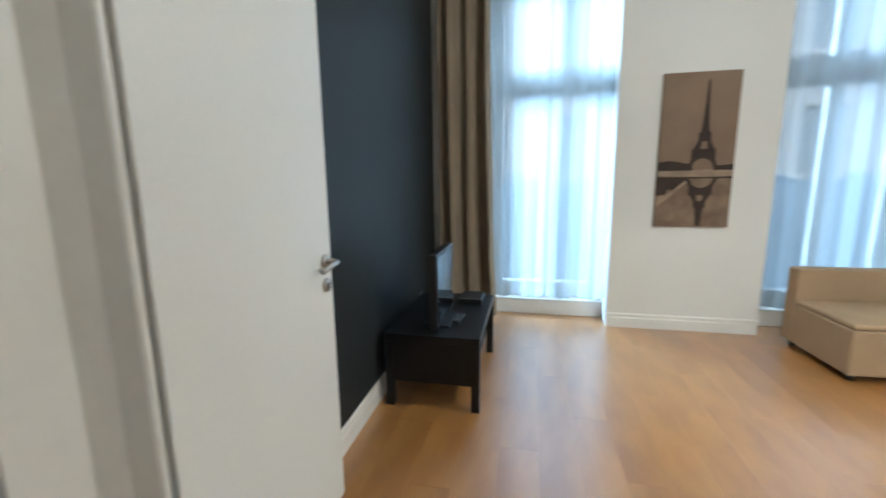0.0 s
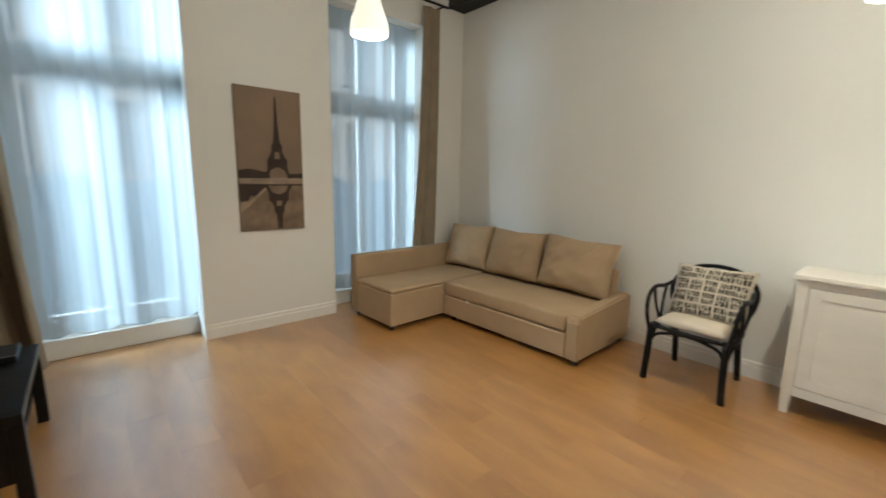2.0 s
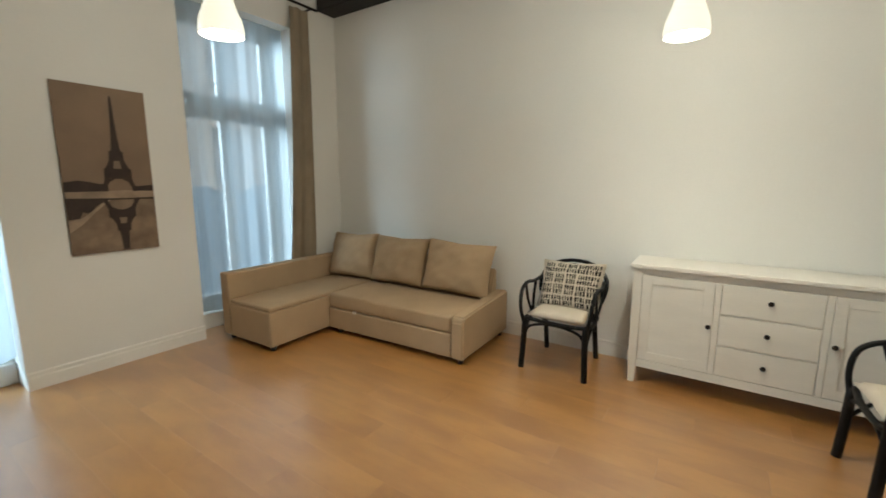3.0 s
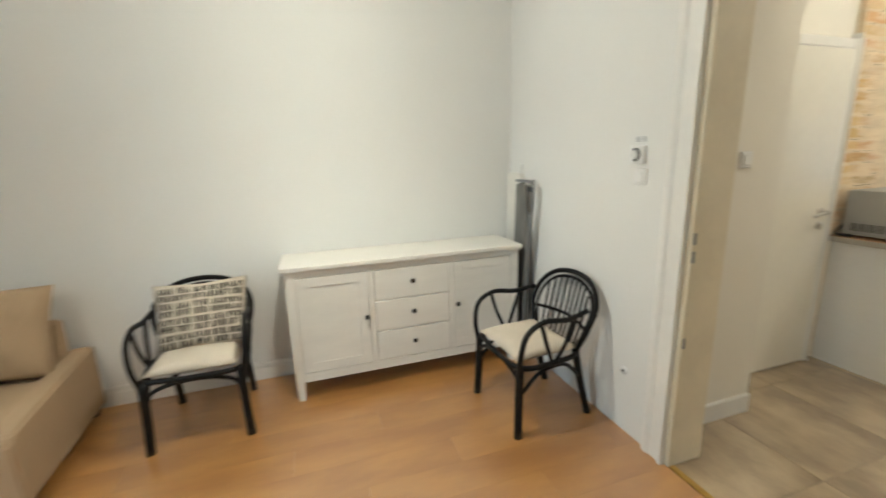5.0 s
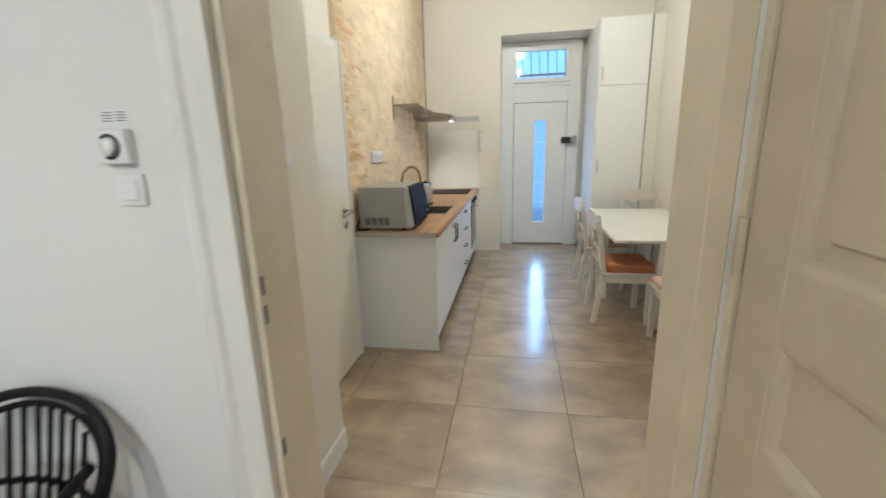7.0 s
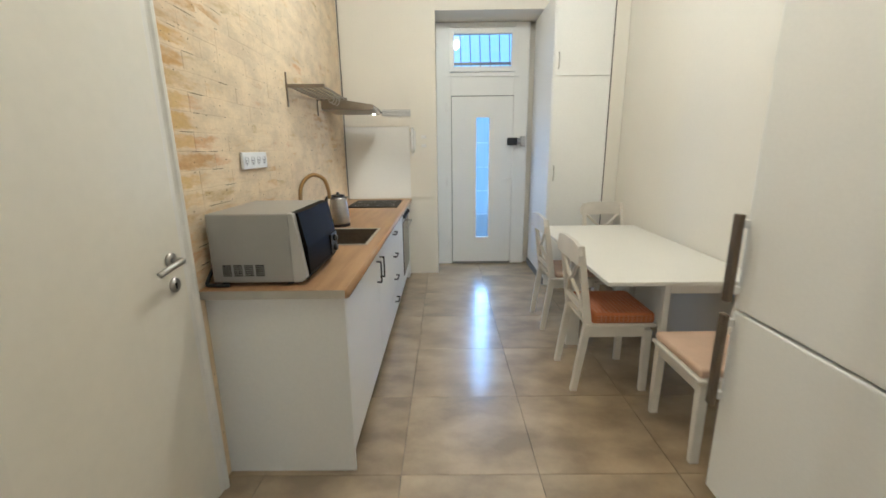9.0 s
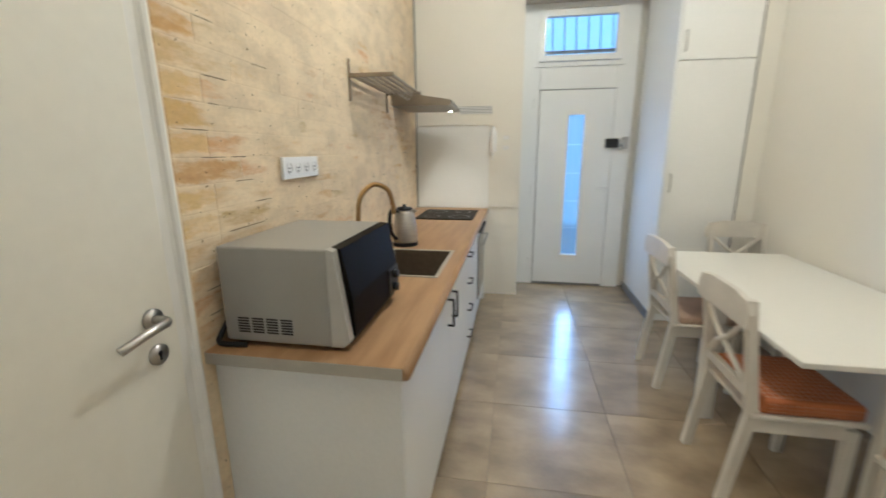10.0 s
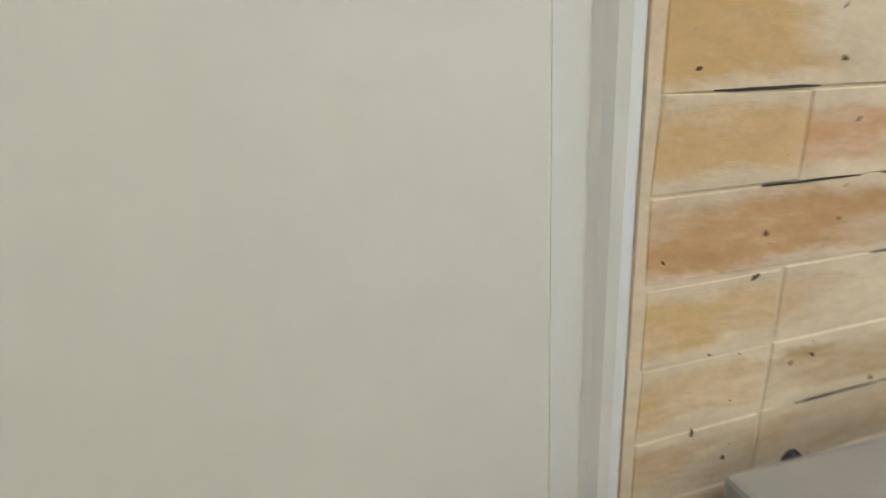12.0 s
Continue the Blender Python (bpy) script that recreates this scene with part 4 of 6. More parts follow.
def rattan_chair(m, label):
    """Faces +y in its own axes, with rods bent from leg to leg."""
    c = thing("rattan_armchair", m, label, "chair", "black rattan armchairs")
    for s in (-1, 1):
        bm = B()
        tube(bm, [(s * 0.245, 0.225, 0), (s * 0.235, 0.215, 0.22), (s * 0.232, 0.21, 0.40)], 0.0225, 4)
        part("leg", bm, M_RATTAN, c, "", True)
        bm = B()
        tube(bm, [(s * 0.21, -0.27, 0), (s * 0.205, -0.21, 0.22), (s * 0.20, -0.17, 0.42)], 0.0205, 4)
        part("leg", bm, M_RATTAN, c, "", True)
        bm = B()
        tube(bm, [(s * 0.235, 0.215, 0.36), (s * 0.262, 0.225, 0.48), (s * 0.272, 0.195, 0.60), (s * 0.272, 0.09, 0.655), (s * 0.268, -0.06, 0.64), (s * 0.25, -0.20, 0.66)], 0.0145, 6)
        part("armrest", bm, M_RATTAN, c, "", True)
        bm = B()
        tube(bm, [(s * 0.25, 0.02, 0.40), (s * 0.268, 0.07, 0.52), (s * 0.270, 0.11, 0.645)], 0.011, 4)
        part("arm_brace", bm, M_RATTAN, c, "", True)
        bm = B()
        tube(bm, [(s * 0.25, 0.0, 0.40), (s * 0.268, -0.06, 0.53), (s * 0.268, -0.10, 0.64)], 0.011, 4)
        part("arm_brace", bm, M_RATTAN, c, "", True)
        bm = B()
        tube(bm, [(s * 0.235, 0.21, 0.24), (s * 0.20, 0.21, 0.335), (s * 0.10, 0.215, 0.375), (0, 0.218, 0.385)], 0.011, 5)
        part("apron_curve", bm, M_RATTAN, c, "", True)
        bm = B()
        tube(bm, [(s * 0.235, 0.20, 0.25), (s * 0.24, 0.10, 0.35), (s * 0.24, 0.0, 0.375), (s * 0.225, -0.10, 0.35), (s * 0.208, -0.20, 0.25)], 0.011, 5)
        part("apron_curve", bm, M_RATTAN, c, "", True)
    bm = B()
    ring = [(0.23, 0.20), (0.0, 0.228), (-0.23, 0.20), (-0.25, 0.0), (-0.20, -0.18), (0, -0.215), (0.20, -0.18), (0.25, 0.0), (0.23, 0.20)]
    tube(bm, [(x, y, 0.40) for x, y in ring], 0.015, 6)
    part("seat_ring", bm, M_RATTAN, c, "", True)
    bm = B()
    arch = [(-0.20, -0.17, 0.40), (-0.262, -0.20, 0.56), (-0.255, -0.255, 0.68), (-0.16, -0.300, 0.768), (0, -0.318, 0.796), (0.16, -0.300, 0.768), (0.255, -0.255, 0.68), (0.262, -0.20, 0.56), (0.20, -0.17, 0.40)]
    tube(bm, arch, 0.0155, 6)
    part("back_hoop", bm, M_RATTAN, c, "", True)
    bm = B()
    arch = [(-0.19, -0.185, 0.42), (-0.232, -0.215, 0.56), (-0.222, -0.258, 0.66), (-0.14, -0.293, 0.738), (0, -0.310, 0.764), (0.14, -0.293, 0.738), (0.222, -0.258, 0.66), (0.232, -0.215, 0.56), (0.19, -0.185, 0.42)]
    tube(bm, arch, 0.010, 6)
    part("back_hoop", bm, M_RATTAN, c, "", True)
    bm = B()
    tube(bm, [(-0.235, -0.205, 0.535), (-0.12, -0.245, 0.54), (0, -0.26, 0.543), (0.12, -0.245, 0.54), (0.235, -0.205, 0.535)], 0.010, 5)
    part("back_rail", bm, M_RATTAN, c, "", True)
    for i in range(9):
        x = -0.176 + i * 0.044
        u = abs(x) / 0.232
        zt = 0.768 - 0.12 * u ** 2.6
        yt = -0.310 + 0.06 * u * u
        bm = B()
        tube(bm, [(x * 0.86, -0.205 + 0.02 * u, 0.405), (x * 0.95, -0.25 + 0.03 * u, 0.55), (x, yt + 0.01, zt)], 0.0065, 4, 8)
        part("spindle", bm, M_RATTAN, c, "", True)
    bm = B()
    pillow(bm, 0.44, 0.40, 0.075, pose(0, 0.02, 0.438, 90, 0, 0), 12, 0.22, 0.006)
    part("seat_pad", bm, M_CUSH, c, "cream cloth seat pad", True)
    return c


rattan_chair(pose(5.80, 2.605, 0, 0, 0, 90), "black rattan armchair with cream seat pad by the sofa")
rattan_chair(pose(5.262, 0.775, 0, 0, 0, 3), "black rattan armchair with cream seat pad by the doorway")

# patterned cushion on the first chair
M_PRINT = mat("black print on cloth", (0.018, 0.016, 0.016), 0.9, spec=0.1)
pc = thing("throw_pillow", pose(5.905, 2.585, 0.628, 0, 18, 0) @ pose(0, 0, 0, 7, 0, 90) @ pose(0, 0, 0, 0, 1, 0), "cream throw pillow with black geometric print on the chair", "pillow")
PW, PH, PD = 0.50, 0.40, 0.12
bm = B()
pillow(bm, PW, PH, PD, Matrix(), 16, 0.34, 0.004, 0.09)
part("cover", bm, M_CUSH, pc, "", True)


def on_pillow(u, v, up=0.0025):
    puff = (max(1 - u * u, 0) * max(1 - v * v, 0)) ** 0.34
    pin = 1 - 0.09 * (1 - abs(u)) * abs(v) - 0.09 * (1 - abs(v)) * abs(u)
    k = noise.noise(Vector((u * 2.3 + PW * 7, v * 2.3 + PH * 5, 1)))
    return Vector((u * PW / 2 * pin, PD / 2 * puff + 0.004 * k * puff + up, v * PH / 2 * pin))


rng = random.Random(4)
bm = B()
for r in range(4):
    for q in range(5):
        ua, ub = -0.93 + q * 0.375, -0.93 + q * 0.375 + 0.325
        va, vb = -0.92 + r * 0.465, -0.92 + r * 0.465 + 0.415
        for half in (0, 1):
            v0 = va + (vb - va) * half * 0.52
            v1 = v0 + (vb - va) * rng.uniform(0.41, 0.48)
            u = ua
            while u < ub - 0.03:
                w = rng.uniform(0.045, 0.08)
                top, bot = rng.choice(((0.35, 1.0), (1.0, 0.35), (0.9, 0.9), (0.9, 0.9)))
                cols = []
                for k in range(4):
                    v = v0 + (v1 - v0) * k / 3
                    hw = w / 2 * (bot + (top - bot) * k / 3)
                    cols.append((bm.verts.new(on_pillow(u + w / 2 - hw, v)), bm.verts.new(on_pillow(u + w / 2 + hw, v))))
                for (a, b), (c2, d2) in zip(cols, cols[1:]):
                    bm.faces.new((a, b, d2, c2))
                u += w + rng.uniform(0.015, 0.03)
            if rng.random() < 0.12:
                zz = (v0 + v1) / 2
                bar = [[bm.verts.new(on_pillow(ua + (ub - ua) * k / 4, zz + e, 0.0027)) for e in (-0.012, 0.012)] for k in range(5)]
                for (a, b), (c2, d2) in zip(bar, bar[1:]):
                    bm.faces.new((a, c2, d2, b))
part("print", bm, M_PRINT, pc, "black geometric print")

# sideboard
sb = thing("sideboard", pose(5.80, 0.55, 0), "white wooden sideboard with three drawers and two doors", "sideboard")
SD, SL = 0.385, 1.573
bm = B()
box(bm, -0.025, -0.012, 0.852, SD, SL + 0.012, 0.880, 0.004)
box(bm, -0.012, 0.0, 0.838, SD, SL, 0.852, 0.005)
part("top", bm, M_SIDEB, sb)
for y in (0.01, SL - 0.065):
    for x in (-0.002, SD - 0.06):
        bm = B()
        prism(bm, [(y, 0.836), (y + 0.055, 0.836), (y + 0.055, 0.16), (y + 0.047, 0.0), (y + 0.008, 0.0), (y, 0.16)], "x", x, x + 0.055)
        part("leg", bm, M_SIDEB, sb)
bm = B()
box(bm, 0.012, 0.066, 0.126, SD - 0.01, SL - 0.066, 0.836)
part("body", bm, M_SIDEB, sb)
bm = B()
box(bm, 0.0, 0.066, 0.122, 0.020, SL - 0.066, 0.180, 0.002)
box(bm, 0.0, 0.066, 0.806, 0.020, SL - 0.066, 0.837, 0.002)
for y in (0.500, 1.040):
    box(bm, 0.0, y, 0.181, 0.020, y + 0.030, 0.805, 0.002)
part("face_frame", bm, M_SIDEB, sb)


def knob(parent, x, y, z):
    bm = B()
    lathe(bm, [(0.0, 0), (0.007, 0.0), (0.006, 0.010), (0.015, 0.016), (0.016, 0.022), (0.010, 0.028), (0.0, 0.030)], seg=16)
    bmesh.ops.transform(bm, matrix=pose(x, y, z, 0, -90, 0), verts=bm.verts[:])
    part("knob", bm, M_KNOB, parent, "dark bronze knob", True)


for y0, y1, ky in ((0.070, 0.496, 0.474), (1.074, SL - 0.070, 1.094)):
    bm = B()
    for q in ((y0, 0.184, y0 + 0.06, 0.802), (y1 - 0.06, 0.184, y1, 0.802), (y0 + 0.06, 0.184, y1 - 0.06, 0.244), (y0 + 0.06, 0.742, y1 - 0.06, 0.802)):
        box(bm, 0.002, q[0], q[1], 0.020, q[2], q[3], 0.0015)
    dr = part("door", bm, M_SIDEB, sb)
    bm = B()
    box(bm, 0.008, y0 + 0.05, 0.23, 0.014, y1 - 0.05, 0.75)
    part("panel", bm, M_SIDEB, dr)
    knob(dr, 0.002, ky, 0.505)
for z0, z1 in ((0.184, 0.382), (0.392, 0.592), (0.602, 0.802)):
    bm = B()
    box(bm, 0.001, 0.534, z0, 0.020, 1.036, z1, 0.004)
    dr = part("drawer", bm, M_SIDEB, sb)
    knob(dr, 0.001, 0.785, (z0 + z1) / 2 + 0.01)

# things leaning in the corner behind the sideboard
M_GREYC = mat("grey ironing cover cloth", (0.20, 0.19, 0.175), 0.9, vary=0.2, scale=9, bump=0.3, bump_scale=200, stretch=(3, 1, 0.6))
M_TUBE = mat("grey enamelled tube", (0.25, 0.25, 0.25), 0.4, metal=0.5)
ib = thing("ironing_board", pose(0, 0, 0), "folded grey ironing board standing behind the sideboard", "ironing board")
bm = B()
prism(bm, [(5.80, 0.02), (6.03, 0.02), (6.00, 0.60), (5.965, 1.28), (5.90, 1.30), (5.845, 1.28), (5.80, 0.60)], "y", 0.462, 0.490)
part("board", bm, M_GREYC, ib, "worn grey cloth cover")
bm = B()
tube(bm, [(5.86, 0.500, 0.03), (5.78, 0.500, 0.6), (5.715, 0.500, 1.26), (5.725, 0.500, 1.305), (5.76, 0.500, 1.312), (5.94, 0.500, 1.312)], 0.0105, 5, 10)
part("leg_frame", bm, M_TUBE, ib, "grey steel tube leg", True)
bm = B()
tube(bm, [(5.83, 0.507, 0.03), (5.79, 0.507, 0.55), (5.745, 0.507, 1.10)], 0.009, 4)
part("leg_frame", bm, M_TUBE, ib, "grey steel tube leg", True)
bm = B()
box(bm, 5.738, 0.496, 1.245, 5.752, 0.512, 1.275, 0.002)
part("catch", bm, M_BLKP, ib)
sp = thing("spare_shelf_board", pose(0, 0, 0), "white spare board with two pegs leaning in the corner", "board")
bm = B()
prism(bm, [(5.975, 0.03), (6.185, 0.03), (6.185, 1.33), (6.17, 1.36), (5.99, 1.36), (5.975, 1.33)], "y", 0.420, 0.450)
part("panel", bm, M_SIDEB, sp)
for x, k in ((6.165, 0.012), (5.995, -0.012)):
    bm = B()
    tube(bm, [(x, 0.435, 1.35), (x + k * 0.5, 0.435, 1.39), (x + k * 1.6, 0.435, 1.425)], 0.010, 4, 8, 0.006)
    part("peg", bm, M_PLAST, sp)

# pictures, switches
pic = thing("canvas_picture", pose(3.90, WY1 - 0.024, 1.52), "sepia canvas print of an iron tower by a river", "picture")
PWX, PHZ = 0.56, 1.22
M_SEPIA = mat("sepia sky print", (0.27, 0.19, 0.125), 0.8, vary=0.12, scale=1.6, color2=(0.20, 0.135, 0.09))
M_SEPD = mat("dark sepia print", (0.045, 0.028, 0.021), 0.8, vary=0.2, scale=9)
M_SEPM = mat("mid sepia print", (0.235, 0.165, 0.11), 0.8, vary=0.2, scale=9, color2=(0.15, 0.10, 0.066))
M_SEPL = mat("pale sepia print", (0.34, 0.25, 0.175), 0.8, vary=0.2, scale=6)
bm = B()
box(bm, -PWX / 2, 0, -PHZ / 2, PWX / 2, 0.023, PHZ / 2, 0.002)
part("canvas", bm, M_SEPIA, pic)


def flat(name, outline, depth, material):
    bm = B()
    prism(bm, outline, "y", -depth, -0.0002)
    part(name, bm, material, pic)


flat("water", [(-0.279, -0.609), (0.279, -0.609), (0.279, -0.205), (-0.279, -0.205)], 0.001, M_SEPM)
flat("bank", [(-0.279, -0.212), (0.279, -0.212), (0.279, -0.150), (0.10, -0.142), (-0.279, -0.155)], 0.0015, M_SEPL)
flat("bank_shade", [(-0.279, -0.214), (0.279, -0.214), (0.279, -0.199), (0.06, -0.203), (-0.279, -0.198)], 0.002, M_SEPD)
flat("trees", [(-0.279, -0.152), (-0.02, -0.150), (-0.02, -0.088), (-0.07, -0.096), (-0.13, -0.080), (-0.20, -0.070), (-0.279, -0.085)], 0.002, M_SEPD)
flat("trees", [(0.15, -0.146), (0.279, -0.150), (0.279, -0.100), (0.22, -0.108), (0.15, -0.112)], 0.002, M_SEPD)
flat("trees_mirrored", [(-0.279, -0.214), (-0.045, -0.214), (-0.10, -0.255), (-0.15, -0.31), (-0.19, -0.30), (-0.21, -0.345), (-0.279, -0.352)], 0.002, M_SEPD)
flat("quay", [(-0.279, -0.365), (-0.20, -0.345), (-0.11, -0.275), (-0.04, -0.216), (-0.018, -0.216), (-0.10, -0.29), (-0.20, -0.39), (-0.279, -0.45)], 0.0025, M_SEPL)
tx = 0.052
for s, k, z0 in ((1, 1.0, -0.150), (-1, 0.80, -0.214)):
    rise = (lambda z: z0 + s * k * z)
    for e in (-1, 1):
        leg = [(0.122, 0.0), (0.100, 0.05), (0.086, 0.095), (0.0, 0.095), (0.022, 0.092), (0.060, 0.070), (0.080, 0.030), (0.085, 0.0)]
        flat("tower_leg", [(tx + e * x, rise(z)) for x, z in leg], 0.003, M_SEPD)
        strut = [(0.076, 0.168), (0.046, 0.235), (0.018, 0.235), (0.026, 0.168)]
        flat("tower_strut", [(tx + e * x, rise(z)) for x, z in strut], 0.003, M_SEPD)
    flat("tower_deck", [(tx - 0.088, rise(0.0955)), (tx + 0.088, rise(0.0955)), (tx + 0.086, rise(0.170)), (tx - 0.086, rise(0.170))], 0.0035, M_SEPD)
    flat("tower_deck", [(tx - 0.047, rise(0.228)), (tx + 0.047, rise(0.228)), (tx + 0.044, rise(0.300)), (tx - 0.044, rise(0.300))], 0.0035, M_SEPD)
    top = [(0.030, 0.300), (0.021, 0.40), (0.013, 0.53), (0.009, 0.66), (0.004, 0.70)] if s > 0 else [(0.030, 0.300), (0.024, 0.40), (0.021, 0.482)]
    flat("tower_shaft", [(tx + x, rise(z)) for x, z in top] + [(tx - x, rise(z)) for x, z in top[::-1]], 0.003, M_SEPD)

th = thing("thermostat", pose(4.885, WY0 + 0.001, 1.48), "white room thermostat with a round black dial ring", "thermostat")
bm = B()
box(bm, -0.042, 0, -0.042, 0.042, 0.026, 0.042, 0.005)
part("housing", bm, M_PLAST, th)
bm = B()
cyl(bm, (0.004, 0.026, 0.0), (0.004, 0.034, 0.0), 0.020, seg=24)
part("dial", bm, M_PLAST, th, "", True)
bm = B()
tube(bm, [(0.004 + 0.027 * math.cos(a), 0.027, 0.027 * math.sin(a)) for a in [0.9 + k * 0.42 for k in range(11)]], 0.004, 2, 8)
part("dial_ring", bm, M_BLKP, th, "black ring scale")
lb = thing("label_sticker", pose(4.885, WY0 + 0.001, 1.552), "small white sticker with grey printed lines", "label")
bm = B()
box(bm, -0.042, 0, -0.016, 0.042, 0.0012, 0.016)
part("paper", bm, M_PLAST, lb)
for a, b in ((0.004, 0.036), (-0.034, -0.004)):
    for k in range(4):
        bm = B()
        box(bm, a, 0.0013, -0.012 + k * 0.0065, b - 0.004 * (k % 2), 0.0016, -0.009 + k * 0.0065)
        part("printed_line", bm, M_GREYP, lb)


def switch(m, label):
    w = thing("light_switch", m, label, "switch")
    bm = B()
    box(bm, -0.040, 0, -0.040, 0.040, 0.010, 0.040, 0.004)
    part("plate", bm, M_PLAST, w)
    bm = B()
    box(bm, -0.026, 0.010, -0.026, 0.026, 0.015, 0.026, 0.003)
    part("rocker", bm, M_PLAST, w)
    return w


switch(pose(4.872, WY0 + 0.001, 1.375), "white light switch below the thermostat")
switch(pose(4.754, -0.10, 1.44, 0, 0, 90), "white light switch in the doorway reveal")
so = thing("round_socket", pose(4.883, WY0 + 0.001, 0.35), "small round white antenna socket on the wall", "socket")
bm = B()
cyl(bm, (0, 0, 0), (0, 0.008, 0), 0.022, seg=20)
part("plate", bm, M_PLAST, so, "", True)
bm = B()
cyl(bm, (0, 0.008, 0), (0, 0.014, 0), 0.008)
part("pin", bm, M_GREYP, so)

# pendants
for n, (px, py) in enumerate((PENDANT_A, PENDANT_B)):
    p = thing("pendant_lamp", pose(px, py, 2.14), "lit white opal glass pendant lamp hanging from the ceiling", "lamp", "pendant lamps")
    bm = B()
    lathe(bm, [(r * 0.84, z * 0.90) for r, z in [(0.118, 0.0), (0.120, 0.03), (0.112, 0.08), (0.090, 0.13), (0.066, 0.20), (0.052, 0.26), (0.045, 0.29), (0.030, 0.30), (0.027, 0.295), (0.040, 0.283), (0.060, 0.20), (0.084, 0.13), (0.106, 0.08), (0.114, 0.03), (0.113, 0.0), (0.118, 0.0)]])
    sh = part("shade", bm, M_SHADE, p, "lit opal glass shade", True)
    sh.visible_shadow = False
    bm = B()
    cyl(bm, (0, 0, 0.268), (0, 0, 0.36), 0.026)
    part("cap", bm, M_PLAST, p, "", True)
    bm = B()
    cyl(bm, (0, 0, 0.36), (0, 0, H1 - 2.14 - 0.03), 0.004, seg=8)
    part("cord", bm, M_PLAST, p)
    bm = B()
    cyl(bm, (0, 0, H1 - 2.14 - 0.03), (0, 0, H1 - 2.14), 0.05, 0.055, 20)
    part("ceiling_rose", bm, M_PLAST, p)

# laminate planks
bm = B()
box(bm, -0.0949, -0.6398, -0.0118, 0.0949, 0.6398, 0, 0.0003, 1)
plank = mesh_of("plank", bm, M_LAM)
floor = bpy.data.objects["floor_living"]

# ---- kitchen ----
CF, CY0, CY1 = 4.48, -1.43, -4.575


def handle(parent, x, y, z, vertical=True, ln=0.13):
    """Bow handle standing out to -x."""
    bm = B()
    h = ln / 2
    if vertical:
        pts = [(x, y, z - h), (x - 0.022, y, z - h), (x - 0.028, y, z - h + 0.008), (x - 0.028, y, z + h - 0.008), (x - 0.022, y, z + h), (x, y, z + h)]
    else:
        pts = [(x, y - h, z), (x - 0.022, y - h, z), (x - 0.028, y - h + 0.008, z), (x - 0.028, y + h - 0.008, z), (x - 0.022, y + h, z), (x, y + h, z)]
    tube(bm, pts, 0.0055, 2, 8)
    part("handle", bm, M_KNOB, parent, "dark metal bow handle", True)


def base_unit(y0, y1, fronts, label, end=False, top=0.862):
    """Base cabinet between y0 and y1 (y1 further from the doorway); fronts: rows of (z0, z1, handle kind)."""
    u = thing("base_cabinet", pose(0, 0, 0), label, "cabinet", "kitchen base cabinets")
    bm = B()
    box(bm, CF + 0.001, y1 + 0.0015, 0.10, BR - 0.01, y0 - 0.0015, top)
    part("body", bm, M_CAB, u)
    bm = B()
    box(bm, CF + 0.05, y1 + 0.0015, 0.0, BR - 0.03, y0 - (0.02 if end else 0.0015), 0.099)
    part("plinth", bm, M_DARK if not end else M_DARK, u)
    for (a, b, z0, z1, hd) in fronts:
        bm = B()
        box(bm, CF - 0.018, b + 0.002, z0, CF, a - 0.002, z1, 0.002)
        f = part("drawer_front" if hd == "h" else "door", bm, M_CAB, u)
        if hd == "h":
            handle(f, CF - 0.018, (a + b) / 2, (z0 + z1) / 2 + 0.02, False, 0.12)
        elif hd == "l":
            handle(f, CF - 0.018, b + 0.06, 0.72)
        elif hd == "r":
            handle(f, CF - 0.018, a - 0.06, 0.72)
    return u


base_unit(CY0 - 0.016, -2.30, [(CY0 - 0.016, -2.30, 0.105, 0.858, "l")], "white kitchen base cabinet with one wide door", True, 0.705)
base_unit(-2.30, -2.78, [(-2.30, -2.78, 0.105, 0.858, "r")], "white sink base cabinet with one door", False, 0.705)
base_unit(-2.78, -3.42, [(-2.78, -3.42, 0.105, 0.300, "h"), (-2.78, -3.42, 0.304, 0.490, "h"), (-2.78, -3.42, 0.494, 0.680, "h"), (-2.78, -3.42, 0.684, 0.858, "h")], "white kitchen drawer unit with four drawers")
base_unit(-3.42, -3.80, [(-3.42, -3.80, 0.105, 0.858, "n")], "white narrow kitchen base cabinet")
u = tagged(part("end_panel", box(B(), CF - 0.018, CY0 - 0.015, 0.0, BR - 0.012, CY0, 0.8625, 0.002), M_CAB), "white end panel of the kitchen cabinets", "panel")
# oven
ov = thing("oven", pose(0, 0, 0), "built-in oven with dark glass door and knobs", "oven")
bm = B()
box(bm, CF, -4.40, 0.10, BR - 0.05, -3.805, 0.862)
part("body", bm, M_STEEL, ov)
bm = B()
box(bm, CF - 0.020, -4.398, 0.745, CF - 0.001, -3.807, 0.858, 0.003)
cp = part("control_panel", bm, M_STEEL, ov)
for k in range(4):
    bm = B()
    cyl(bm, (CF - 0.020, -3.88 - k * 0.14, 0.80), (CF - 0.046, -3.88 - k * 0.14, 0.80), 0.021, 0.018, 16)
    part("knob", bm, M_BLKP, cp, "", True)
bm = B()
box(bm, CF - 0.024, -4.398, 0.21, CF - 0.001, -3.807, 0.740, 0.004)
od = part("door", bm, M_DGLASS, ov, "dark glass oven door")
bm = B()
tube(bm, [(CF - 0.024, -3.86, 0.69), (CF - 0.06, -3.86, 0.69), (CF - 0.062, -3.90, 0.69), (CF - 0.062, -4.30, 0.69), (CF - 0.06, -4.34, 0.69), (CF - 0.024, -4.34, 0.69)], 0.009, 3)
part("handle", bm, M_STEEL, od)
bm = B()
